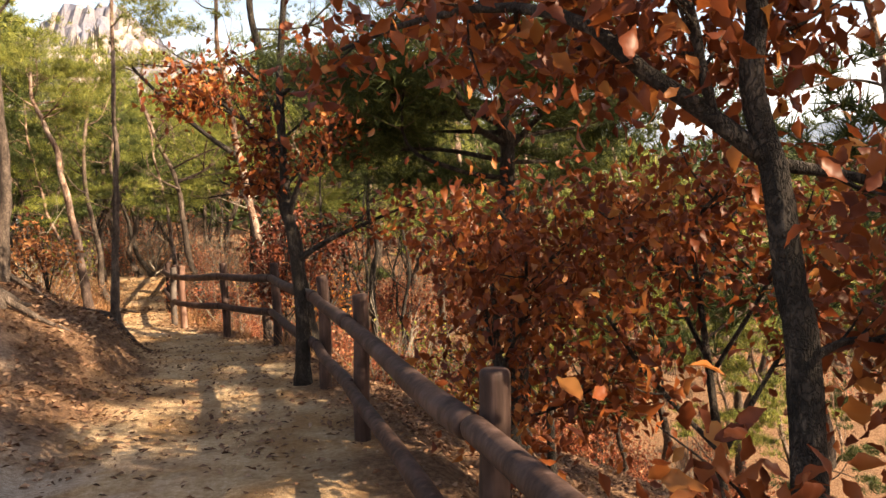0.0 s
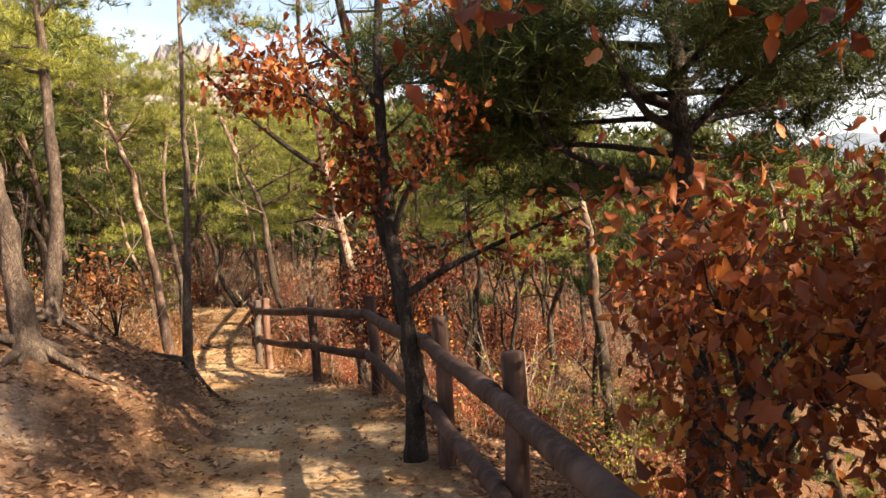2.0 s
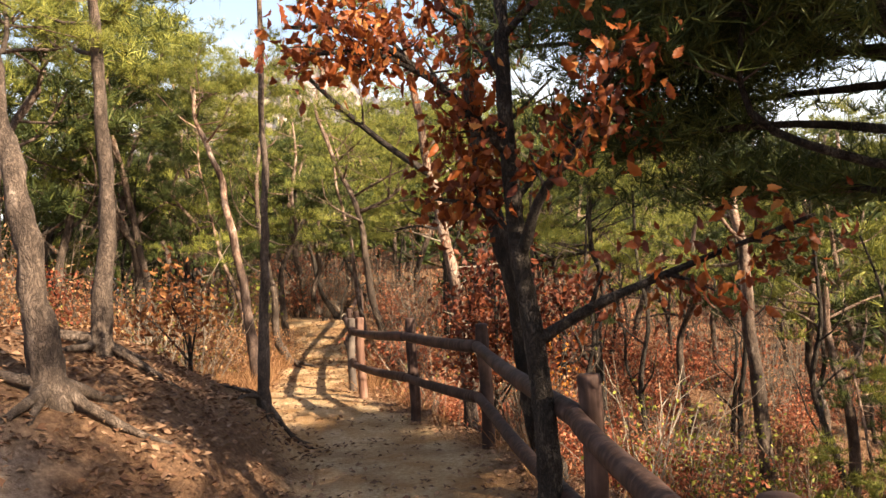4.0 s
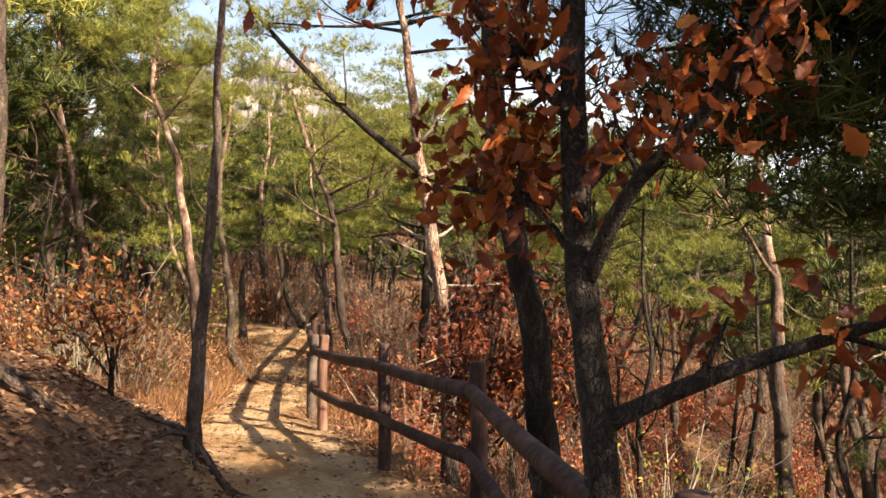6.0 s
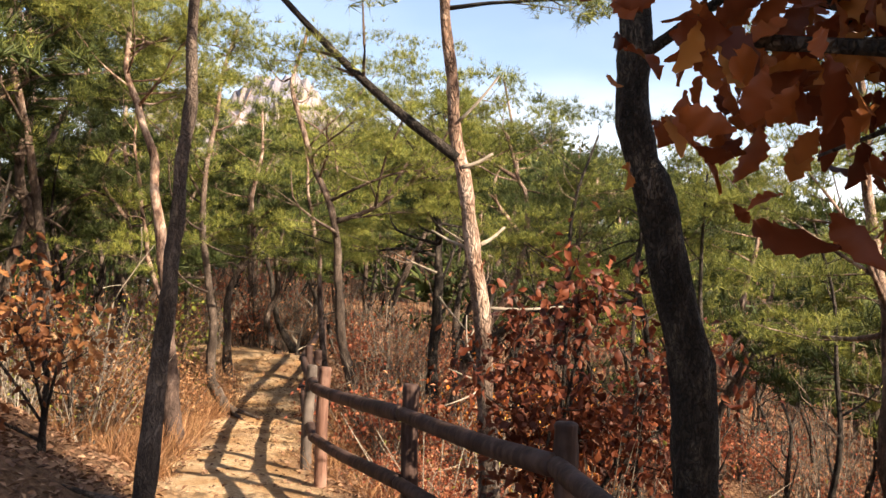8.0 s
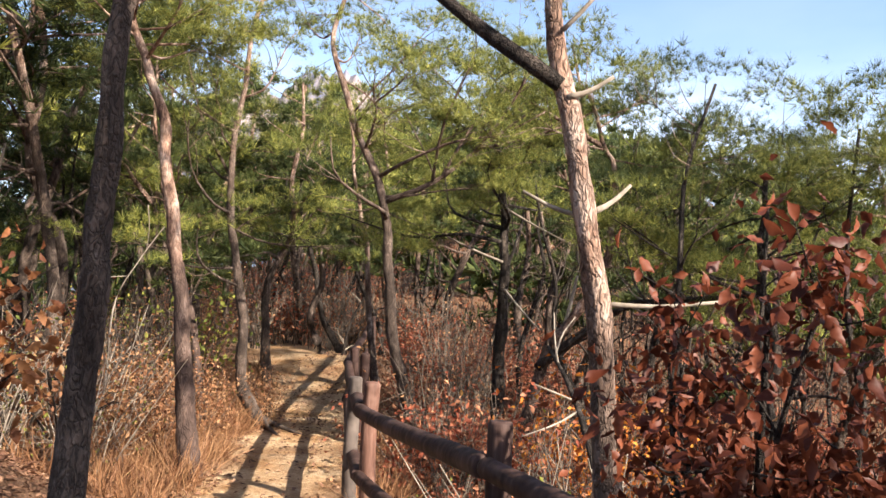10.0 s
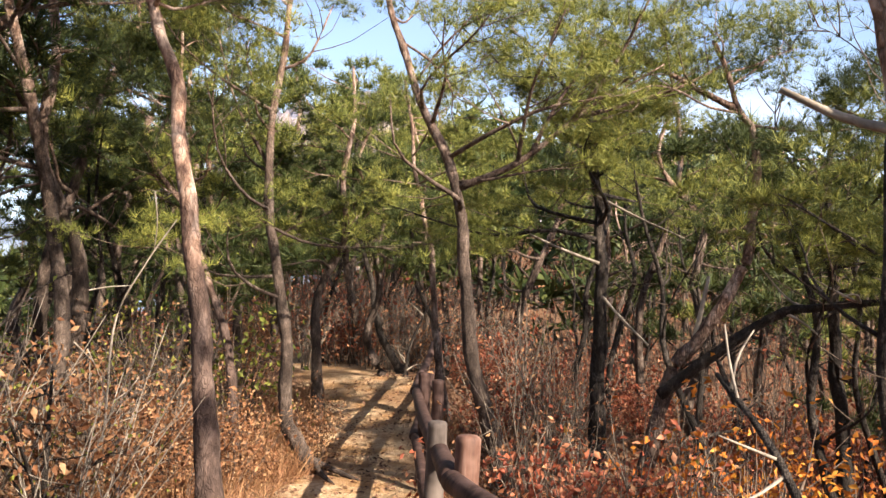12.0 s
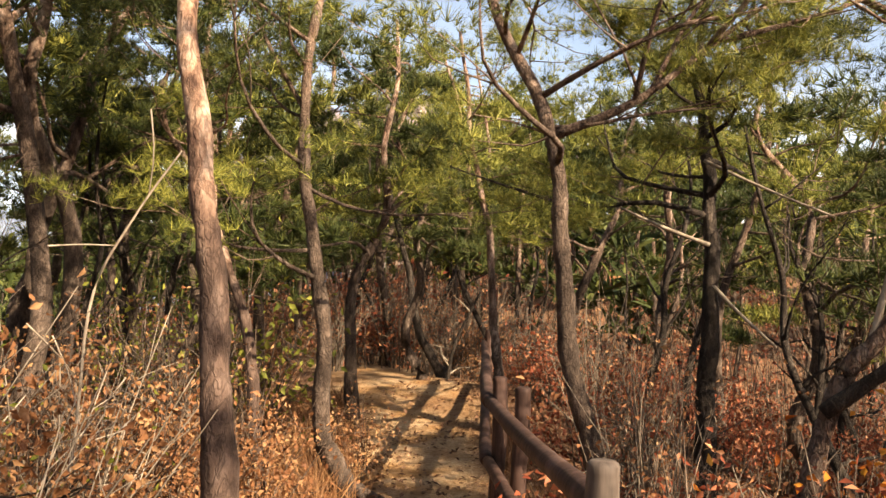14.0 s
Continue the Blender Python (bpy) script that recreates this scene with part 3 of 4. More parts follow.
def oak(trunk, r0, seed, label, limbs_pts, size=0.1, per=10, spread=0.14, near=0, mat=OAK_LEAF, own=0, start=0.5, length=0.8, twig_len=0.35, n_twigs=5, temps=None):
    """An oak with dry leaves hanging on; near: how many leaves are pieces of their own."""
    rng = np.random.default_rng(seed)
    base = np.array(trunk[0], float)
    tree = thing("oak_tree", tuple(base), label, "tree")
    n = 8 * len(trunk)
    line = curve(np.array(trunk, float) - base, n)
    u = np.linspace(0, 1, n)
    rad = r0 * (1 - 0.6 * u) + r0 * 0.5 * np.exp(-u * 22)
    line[0, 2] -= 0.25
    V, F = joined([tube(line, rad, 12, 0.04, rng)])
    part("trunk", mesh_np("trunk", V, F, BARK_OAK), tree)
    limbs = []
    for pts, r in limbs_pts:
        limbs.append((curve(np.array(pts, float) - base, 14), np.linspace(r, 0.008, 14)))
    limbs += side_limbs(line, rad, rng, start, own, length, 0.3)
    for ln, rd in limbs:
        V, F = joined([tube(ln, rd, 7, 0.04, rng)])
        part("limb", mesh_np("limb", V, F, BARK_OAK), tree)
    twigs = forks(limbs, rng, n_twigs, twig_len, 0.8)
    V, F = joined([tube(ln, rd, 4, 0, rng, False) for ln, rd in twigs])
    tagged(part("brushwood", mesh_np("brushwood", V, F, BARK_OAK), tree), kind="stuff")
    ends = [ln[-1] for ln, _ in twigs] + [ln[-1] for ln, _ in limbs] + [ln[2] for ln, _ in twigs]
    V, F = leaf_cloud(ends, rng, per, spread, size, mat, temps=temps)
    part("foliage", mesh_np("foliage", V, F, mat), tree)
    if near:
        shapes = [mesh_np("leaf", v * size, f, mat) for v, f in LEAF_N]
        for k in range(near):
            e = ends[int(rng.integers(len(ends)))]
            ob = part("leaf", shapes[k % 4], tree)
            ob.location = Vector(e + rng.normal(0, spread, 3))
            ob.rotation_euler = (rng.normal(-1.3, 0.6), rng.normal(0, 0.5), rng.uniform(0, 6.28))
    return tree


def G(x, y, dz=0.0):
    return (x, y, float(height(x, y)) + dz)


# oak that leans over the trail inside the fence
oak([G(-1.02, 7.4), (-1.0, 7.38, 0.6), (-1.03, 7.37, 1.1), (-1.1, 7.4, 1.7), (-1.12, 7.42, 2.6), (-1.05, 7.5, 3.6)], 0.062, 11,
    "slender dark oak with rust-brown dry leaves beside the log fence",
    [([(-1.02, 7.38, 1.13), (-0.75, 7.3, 1.28), (-0.4, 7.25, 1.42), (0.1, 7.2, 1.6)], 0.03),
     ([(-1.08, 7.39, 1.5), (-0.95, 7.25, 1.75), (-0.75, 7.1, 1.95), (-0.55, 7.0, 2.3)], 0.028),
     ([(-1.1, 7.4, 1.95), (-1.4, 7.3, 2.3), (-1.75, 7.2, 2.55), (-2.05, 7.15, 2.6)], 0.024),
     ([(-1.1, 7.4, 1.75), (-0.9, 7.6, 2.0), (-0.6, 7.8, 2.2)], 0.016),
     ([(-1.12, 7.42, 2.5), (-0.8, 7.3, 2.7), (-0.4, 7.3, 2.8)], 0.02),
     ([(-1.1, 7.4, 1.9), (-1.2, 7.35, 2.1), (-1.33, 7.3, 2.15)], 0.012),
     ([(-1.1, 7.4, 1.58), (-1.25, 7.45, 1.74), (-1.5, 7.5, 1.8)], 0.012),
     ([(-1.2, 7.43, 1.7), (-1.3, 7.55, 1.82), (-1.4, 7.65, 1.9)], 0.01),
     ([(-1.5, 7.27, 2.37), (-1.65, 7.4, 2.55), (-1.9, 7.5, 2.75)], 0.012),
     ([(-1.4, 7.3, 2.3), (-1.6, 7.1, 2.4), (-1.85, 6.95, 2.4)], 0.012),
     ([(-1.12, 7.42, 2.3), (-1.3, 7.6, 2.6), (-1.6, 7.7, 2.9)], 0.02)], near=240, per=11, own=0, spread=0.08, n_twigs=7, twig_len=0.24, size=0.062, temps=LEAF_N)
# oak beyond the fence at the start
oak([G(1.42, 3.05), (1.41, 3.05, 0.84), (1.38, 3.05, 1.13), (1.35, 3.05, 1.4), (1.295, 3.05, 1.66), (1.315, 3.05, 1.9), (1.33, 3.1, 2.6), (1.3, 3.2, 3.4)], 0.05, 12,
    "dark oak with rust-brown dry leaves below the log fence",
    [([(1.34, 3.05, 1.45), (1.14, 3.06, 1.62), (1.0, 3.08, 1.73), (0.86, 3.15, 1.88), (0.6, 3.5, 2.03), (0.25, 3.95, 2.1), (-0.05, 4.3, 2.1)], 0.03),
     ([(1.19, 3.05, 1.58), (1.165, 3.05, 1.72), (1.13, 3.07, 1.92), (1.0, 3.25, 2.3)], 0.017),
     ([(1.0, 3.35, 1.88), (1.0, 3.9, 2.0), (0.9, 4.5, 2.05)], 0.016), ([(0.6, 3.7, 2.03), (0.55, 4.2, 2.15), (0.35, 4.7, 2.25)], 0.012),
     ([(1.35, 3.05, 1.45), (1.6, 3.1, 1.4), (1.9, 3.2, 1.3)], 0.02),
     ([(1.27, 3.12, 2.0), (1.45, 3.3, 2.3), (1.7, 3.4, 2.6)], 0.02),
     ([(1.3, 3.1, 1.7), (1.5, 3.6, 1.9), (1.8, 4.0, 2.0)], 0.018),
     ([(1.26, 3.13, 2.2), (1.0, 3.5, 2.5), (0.8, 3.9, 2.7)], 0.018),
     ([(1.38, 3.03, 0.9), (1.6, 3.2, 0.95), (1.9, 3.3, 0.9)], 0.014),
     ([(1.4, 3.0, 0.5), (1.2, 2.7, 0.55), (1.1, 2.5, 0.6)], 0.012)], near=60, per=20, own=0, spread=0.11, n_twigs=9, size=0.075)
# young leafy oak behind the second span
oak([G(0.62, 5.35), (0.62, 5.35, 0.3), (0.6, 5.35, 0.8), (0.58, 5.4, 1.3)], 0.03, 13, "young oak thick with rust-brown leaves below the fence",
    [([(0.62, 5.35, 0.3), (0.55, 5.6, 0.75), (0.45, 5.9, 1.1)], 0.014), ([(0.62, 5.35, 0.5), (0.75, 4.95, 0.9), (0.75, 4.6, 1.15)], 0.014),
     ([(0.6, 5.35, 0.7), (0.5, 5.1, 1.05), (0.42, 4.9, 1.25)], 0.012), ([(0.6, 5.35, 0.8), (0.9, 5.5, 1.1), (1.2, 5.7, 1.3)], 0.012), ([(0.62, 5.35, 0.2), (1.0, 5.1, 0.4), (1.2, 4.9, 0.6)], 0.012),
     ([(0.62, 5.35, 0.2), (0.6, 5.0, 0.35), (0.7, 4.7, 0.5)], 0.012), ([(0.6, 5.35, 0.6), (0.9, 5.6, 0.8), (1.4, 5.9, 0.9)], 0.012)],
    per=22, own=0, spread=0.12, n_twigs=9, size=0.06)
oak([G(0.95, 6.3), (0.95, 6.3, 0.2), (0.93, 6.3, 0.8), (0.9, 6.3, 1.3)], 0.03, 15, "young oak with rust-brown leaves on the slope below the fence",
    [([(0.95, 6.3, 0.4), (0.75, 6.5, 0.9), (0.6, 6.7, 1.2)], 0.014), ([(0.93, 6.3, 0.7), (0.8, 6.3, 1.2), (0.65, 6.4, 1.45)], 0.012), ([(0.95, 6.3, 0.4), (1.4, 6.3, 0.9), (1.9, 6.2, 1.2)], 0.014),
     ([(0.93, 6.3, 0.7), (1.2, 6.1, 1.1), (1.5, 6.0, 1.35)], 0.012), ([(0.95, 6.3, 0.1), (0.7, 6.0, 0.4), (0.5, 5.9, 0.7)], 0.012)], per=22, own=0, spread=0.13, n_twigs=8, size=0.06)
oak([G(1.65, 4.7), (1.65, 4.7, 0.0), (1.6, 4.7, 0.6), (1.55, 4.7, 1.1)], 0.03, 16, "young oak with rust-brown leaves on the slope below the fence",
    [([(1.65, 4.7, 0.2), (1.3, 4.6, 0.6), (1.1, 4.5, 0.9)], 0.014), ([(1.62, 4.7, 0.6), (1.4, 4.8, 1.1), (1.2, 4.9, 1.35)], 0.012), ([(1.65, 4.7, 0.2), (2.0, 4.8, 0.7), (2.3, 4.9, 1.0)], 0.014),
     ([(1.62, 4.7, 0.6), (1.8, 4.5, 1.0), (1.9, 4.4, 1.3)], 0.012),
     ([(1.56, 4.7, 1.0), (1.75, 4.9, 1.28), (2.0, 5.2, 1.45)], 0.012), ([(1.56, 4.7, 1.0), (1.4, 5.1, 1.28), (1.3, 5.5, 1.4)], 0.012), ([(1.56, 4.7, 1.0), (1.5, 4.5, 1.28), (1.55, 4.2, 1.45)], 0.012)], per=22, own=0, spread=0.13, n_twigs=8, size=0.06)
# bushy oak behind the middle of the fence
oak([G(-2.05, 10.8), (-2.05, 10.80, 0.30), (-2.02, 10.80, 0.90), (-2.00, 10.75, 1.45)], 0.022, 14, "low oak bush with red-brown leaves, darkened as in shade, behind the fence",
    [([(-2.05, 10.80, 0.20), (-2.25, 10.90, 0.80), (-2.30, 10.95, 1.30)], 0.01), ([(-2.05, 10.80, 0.20), (-1.75, 10.80, 0.70), (-1.60, 10.85, 1.20)], 0.01),
     ([(-2.05, 10.80, 0.10), (-2.10, 10.60, 0.50), (-2.05, 10.55, 0.90)], 0.01),
     ([(-2.03, 10.80, 0.80), (-1.95, 10.70, 1.20), (-1.85, 10.65, 1.55)], 0.01), ([(-2.05, 10.80, 0.30), (-1.60, 11.00, 0.80), (-1.20, 11.10, 1.10)], 0.01)],
    per=18, own=2, start=0.4, length=0.4, spread=0.11, n_twigs=8, size=0.062, mat=SHADED_LEAF)
oak([G(-6.8, 13.0), (-6.8, 13.0, 0.6), (-6.85, 13.05, 1.1)], 0.02, 17, "low oak bush with orange-brown leaves on the bank",
    [([(-6.8, 13.0, 0.2), (-6.6, 12.7, 0.6), (-6.4, 12.4, 0.9)], 0.01), ([(-6.8, 13.0, 0.2), (-7.1, 12.9, 0.6), (-7.4, 12.7, 1.0)], 0.01)],
    per=9, own=4, start=0.2, length=0.45, spread=0.12, n_twigs=6, size=0.048, mat=TAN_LEAF)
oak([G(-5.05, 10.6), (-5.05, 10.6, 0.95), (-5.1, 10.62, 1.4)], 0.024, 18, "bushy young oak with orange-brown leaves on the bank",
    [([(-5.05, 10.6, 0.7), (-4.9, 10.5, 1.05), (-4.8, 10.45, 1.25)], 0.01), ([(-5.05, 10.6, 0.7), (-5.35, 10.55, 1.05), (-5.6, 10.5, 1.25)], 0.01), ([(-5.05, 10.6, 0.75), (-5.0, 10.4, 1.1), (-5.0, 10.25, 1.3)], 0.01),
     ([(-5.05, 10.6, 0.95), (-5.25, 10.7, 1.3), (-5.4, 10.75, 1.55)], 0.01), ([(-5.05, 10.6, 0.6), (-5.3, 10.35, 0.8), (-5.45, 10.15, 0.95)], 0.01)],
    per=8, own=0, spread=0.085, n_twigs=7, twig_len=0.24, size=0.062, mat=RUST_LEAF, temps=LEAF_N)
# pines that stand near the trail
pine([G(-1.33, 9.2), (-1.42, 9.15, 0.8), (-1.53, 9.08, 1.58), (-1.66, 8.97, 2.3), (-1.75, 8.95, 3.4), (-1.8, 9.0, 4.8)], 0.087, 21, "dark rough-barked pine trunk close behind the fence", start=0.78, count=6, length=1.5, bark=BARK_OAK, needles=NEEDLES_SHADED,
     extra=[[(-1.66, 8.97, 2.25), (-1.4, 9.0, 2.45), (-1.15, 9.1, 2.7)]], size=0.12, full=False)
# its limbs take the dark oak bark to stand for shade on them
pine([G(-2.53, 11.72), (-2.58, 11.68, 0.8), (-2.69, 11.52, 1.9), (-2.83, 11.5, 2.75), (-2.94, 11.45, 3.5), (-3.0, 11.45, 4.3), (-2.9, 11.4, 5.8)], 0.065, 22, "tall pine with pale flaking pinkish bark and broken stubs", bark=BARK_PALE, start=0.66, count=6, length=1.3,
     stubs=[((-2.7, 11.55, 1.88), (-2.96, 11.5, 1.99), 0.014), ((-2.66, 11.56, 1.9), (-2.5, 11.62, 2.03), 0.016), ((-2.77, 11.48, 2.4), (-2.58, 11.54, 2.5), 0.016), ((-2.62, 11.6, 1.5), (-2.12, 11.75, 1.53), 0.014), ((-2.8, 11.47, 2.7), (-2.55, 11.5, 3.0), 0.012)],
     extra=[([(-2.8, 11.5, 2.46), (-3.25, 11.5, 2.8), (-3.75, 11.5, 3.25), (-4.2, 11.55, 3.7), (-4.6, 11.6, 4.15)], 0.042), ([(-2.95, 11.45, 3.72), (-3.5, 11.4, 3.7), (-4.2, 11.4, 3.78)], 0.018), ([(-2.92, 11.45, 3.45), (-2.55, 11.4, 3.45), (-2.0, 11.35, 3.42)], 0.016), ([(-2.95, 11.45, 3.7), (-2.6, 11.4, 3.74), (-2.1, 11.4, 3.74)], 0.02)], full=False, per=34, size=0.13, spread=0.13, limb_bark=BARK_OAK)
pine([G(0.76, 7.7), (0.8, 7.7, 1.0), (0.75, 7.7, 2.0), (0.7, 7.75, 3.2), (0.75, 7.8, 4.5)], 0.1, 23, "dark pine with dense green crown, darkened as in shade, below the fence", bark=BARK_OAK, needles=NEEDLES_SHADED, start=0.5, count=9, length=1.3,
     extra=[[(0.78, 7.7, 1.75), (0.3, 7.6, 1.85), (-0.1, 7.5, 2.1), (-0.05, 7.4, 2.7)], [(0.75, 7.7, 2.2), (0.3, 7.5, 2.4), (-0.4, 7.4, 2.5)], [(0.75, 7.7, 2.4), (0.9, 7.2, 2.5), (1.1, 6.6, 2.5)], [(0.75, 7.7, 2.6), (0.2, 7.9, 2.7), (-0.5, 8.0, 2.75)], [(0.77, 7.7, 1.9), (0.2, 7.9, 2.05), (-0.4, 8.1, 2.1), (-0.9, 8.2, 2.2)], [(0.76, 7.7, 2.0), (1.1, 7.5, 2.3), (1.5, 7.3, 2.5)], [(0.75, 7.7, 2.3), (1.1, 7.9, 2.6), (1.5, 8.0, 2.9)], [(0.74, 7.7, 2.5), (1.3, 7.9, 2.7), (1.9, 8.3, 2.85)], [(0.74, 7.7, 2.8), (1.2, 8.3, 3.1), (1.6, 8.9, 3.3)], [(0.77, 7.7, 1.6), (0.4, 8.0, 1.75), (0.0, 8.3, 1.85)], [(0.75, 7.7, 2.3), (0.0, 8.0, 2.4), (-0.9, 8.4, 2.45)], [(0.75, 7.7, 2.4), (-0.2, 8.0, 2.55), (-1.3, 8.1, 2.65)], [(0.74, 7.7, 2.6), (-0.2, 7.9, 2.8), (-1.3, 7.95, 2.9)], [(0.75, 7.7, 2.15), (0.2, 8.2, 2.25), (-0.5, 8.6, 2.3)], [(0.73, 7.7, 2.8), (0.1, 8.0, 3.0), (-0.8, 8.3, 3.1)], [(0.75, 7.7, 2.2), (0.3, 8.3, 2.5), (-0.1, 8.8, 2.7)], [(0.75, 7.7, 2.1), (1.3, 8.0, 2.2), (1.9, 8.4, 2.3)], [(0.75, 7.7, 1.9), (1.2, 8.4, 1.95), (1.7, 9.0, 2.0)], [(0.75, 7.7, 2.5), (1.6, 8.2, 2.5), (2.4, 8.6, 2.6)], [(0.75, 7.7, 2.3), (1.5, 8.8, 2.5), (2.0, 9.6, 2.6)]], per=60, spread=0.24, size=0.165, n_needles=9, width=0.02)
pine([G(-3.75, 9.72, -0.05), (-3.74, 9.75, 1.2), (-3.69, 9.75, 1.65), (-3.68, 9.75, 2.2), (-3.67, 9.75, 3.0), (-3.64, 9.8, 4.6), (-3.65, 9.85, 5.6)], 0.046, 24, "slim crooked dark pine on the edge of the bank", bark=BARK_PINE, start=0.75, count=6, length=1.2, roots=6)
pine([G(-6.0, 13.5), (-6.15, 13.55, 0.9), (-6.3, 13.57, 1.8), (-6.5, 13.58, 2.8), (-6.83, 13.6, 3.6), (-6.95, 13.65, 4.4)], 0.078, 46, "red pine with grey lower bark and orange-pink upper bark", bark=BARK_RED, start=0.76, count=12, length=1.3, lift=0.3, per=26, spread=0.14)
pine([G(-6.74, 15.85), (-6.82, 15.7, 0.3), (-6.86, 15.55, 0.6), (-6.83, 15.45, 1.2), (-6.9, 15.42, 1.9), (-7.04, 15.4, 2.8), (-7.0, 15.5, 3.9), (-6.8, 15.6, 5.0)], 0.075, 26, "slender pine with a bent foot at the trail's edge", start=0.5, count=11, length=1.7, per=30, full=False, spread=0.14, roots=5,
     extra=[[(-7.04, 15.4, 2.75), (-7.5, 15.5, 3.4), (-7.9, 15.7, 4.2)]])
pine([G(-4.8, 15.75), (-5.0, 15.68, 0.5), (-5.18, 15.6, 1.2), (-5.22, 15.55, 1.9), (-5.27, 15.52, 2.48), (-5.7, 15.6, 3.3), (-6.0, 15.7, 4.2), (-5.9, 15.8, 5.0)], 0.072, 27, "dark crooked pine that forks above the fence", bark=BARK_PINE, start=0.52, count=11, length=1.8, per=30, full=False, spread=0.14,
     extra=[([(-5.27, 15.52, 2.48), (-4.8, 15.6, 2.68), (-4.4, 15.7, 3.0), (-3.9, 15.8, 3.4)], 0.034), ([(-4.4, 15.7, 3.0), (-4.0, 15.5, 3.4), (-3.7, 15.4, 3.9)], 0.02), ([(-4.8, 15.6, 2.68), (-4.6, 15.3, 3.2), (-4.3, 15.1, 3.7)], 0.02), ([(-4.3, 15.72, 3.05), (-3.6, 16.0, 3.3), (-3.1, 16.2, 3.6)], 0.02), ([(-4.7, 15.62, 2.75), (-4.5, 15.9, 3.3), (-4.2, 16.2, 3.8)], 0.02)])
pine([G(-3.68, 7.4, -0.05), (-3.85, 7.4, 1.9), (-4.1, 7.4, 3.0), (-4.3, 7.4, 4.5)], 0.085, 28, "leaning grey-brown pine on the bank", start=0.6, count=8, length=1.5, towards=2.6, roots=7)
pine([G(-4.3, 8.5, -0.05), (-4.25, 8.55, 2.2), (-4.35, 8.6, 3.6), (-4.4, 8.6, 5.4)], 0.068, 29, "straight pine on top of the bank", start=0.55, count=8, length=1.5, towards=2.4, roots=6)
pine([G(0.4, 13.5), (0.3, 13.5, 0.5), (0.2, 13.5, 2.0), (0.0, 13.6, 4.0)], 0.09, 30, "slim pine rising from the slope below", start=0.5, count=8, length=1.5)
pine([G(-4.05, 16.1), (-3.69, 16.1, 0.94), (-3.43, 16.1, 1.31), (-3.18, 16.1, 1.75), (-3.05, 16.1, 2.19), (-3.0, 16.1, 2.81), (-3.15, 16.1, 3.11), (-3.3, 16.1, 3.7)], 0.062, 31, "curved pale pine forking above red-brown brush", bark=BARK_PALE, start=0.8, count=6, length=1.3, full=False, per=30,
     extra=[([(-3.15, 16.1, 3.11), (-3.6, 16.05, 3.4), (-4.1, 16.0, 3.72)], 0.03), ([(-3.05, 16.1, 2.3), (-2.6, 16.1, 2.6), (-2.1, 16.0, 2.75)], 0.02)], stubs=[((-3.5, 16.1, 1.22), (-3.37, 16.08, 1.8), 0.028)])
pine([G(-6.5, 18.5), (-6.62, 18.5, 0.9), (-6.66, 18.5, 1.36), (-6.77, 18.5, 2.3), (-6.98, 18.5, 3.26), (-7.15, 18.5, 4.4)], 0.06, 36, "slender pine with pale bark behind the last fence posts", bark=BARK_PALE, start=0.7, count=6, length=1.3, full=False, per=26)
pine([G(-8.35, 21.3), (-8.6, 21.3, 0.8), (-8.85, 21.3, 1.35), (-9.08, 21.3, 2.3), (-9.37, 21.3, 3.5), (-9.3, 21.3, 4.8)], 0.075, 37, "dark crooked pine leaning at the end of the trail", bark=BARK_OAK, start=0.6, count=8, length=1.6, full=False, per=26)

pine([G(-7.4, 15.6), (-7.45, 15.6, 0.7), (-7.58, 15.6, 1.24), (-7.81, 15.6, 1.8), (-7.97, 15.6, 2.29), (-8.2, 15.65, 3.2), (-8.3, 15.7, 4.2)], 0.05, 33, "thin crooked pine standing behind the red pine", bark=BARK_RED, needles=NEEDLES_SHADED, start=0.7, count=8, length=1.4, full=False)
pine([G(-4.5, 17.6), (-4.52, 17.6, 1.0), (-4.48, 17.6, 2.2), (-4.6, 17.6, 3.2), (-4.5, 17.6, 4.4)], 0.09, 34, "dark pine with flat spreading boughs and dead pale limbs", bark=BARK_OAK, start=0.5, count=15, length=2.0, lift=0.05, per=36,
     stubs=[((-4.5, 17.55, 2.0), (-5.2, 17.4, 2.3), 0.02), ((-4.5, 17.55, 1.7), (-4.0, 17.4, 1.2), 0.018), ((-4.55, 17.55, 2.7), (-3.6, 17.4, 2.2), 0.016)])
pine([G(-2.4, 16.9), (-2.38, 16.9, 0.6), (-2.45, 16.9, 1.8), (-2.4, 16.9, 3.4)], 0.075, 35, "low dark pine with dense green boughs, darkened as in shade", bark=BARK_OAK, needles=NEEDLES_SHADED, start=0.62, count=12, length=1.8, lift=0.05, per=40, spread=0.18, full=False)


def dead_trunk(pts, r, seed, label, bark=BARK_OAK):
    rng = np.random.default_rng(seed)
    base = np.array(pts[0], float)
    ob = thing("fallen_trunk", tuple(base), label, "log")
    line = curve(np.array(pts, float) - base, 24)
    V, F = joined([tube(line, r * np.linspace(1, 0.4, 24) * (1 + 0.06 * np.sin(np.linspace(0, 30, 24))), 10, 0.06, rng)])
    part("trunk", mesh_np("trunk", V, F, bark), ob)
    for k in range(5):
        i = int(rng.uniform(6, 22))
        d = unit(rng.normal(0, 1, 3) + [0, 0, 0.6])
        V, F = joined([tube(curve([line[i], line[i] + 0.18 * d, line[i] + 0.4 * d + rng.normal(0, 0.05, 3)], 6), np.linspace(r * 0.3, 0.004, 6), 5, 0.05, rng)])
        part("branch", mesh_np("branch", V, F, DEAD), ob, "bare pale broken branch")
    return ob


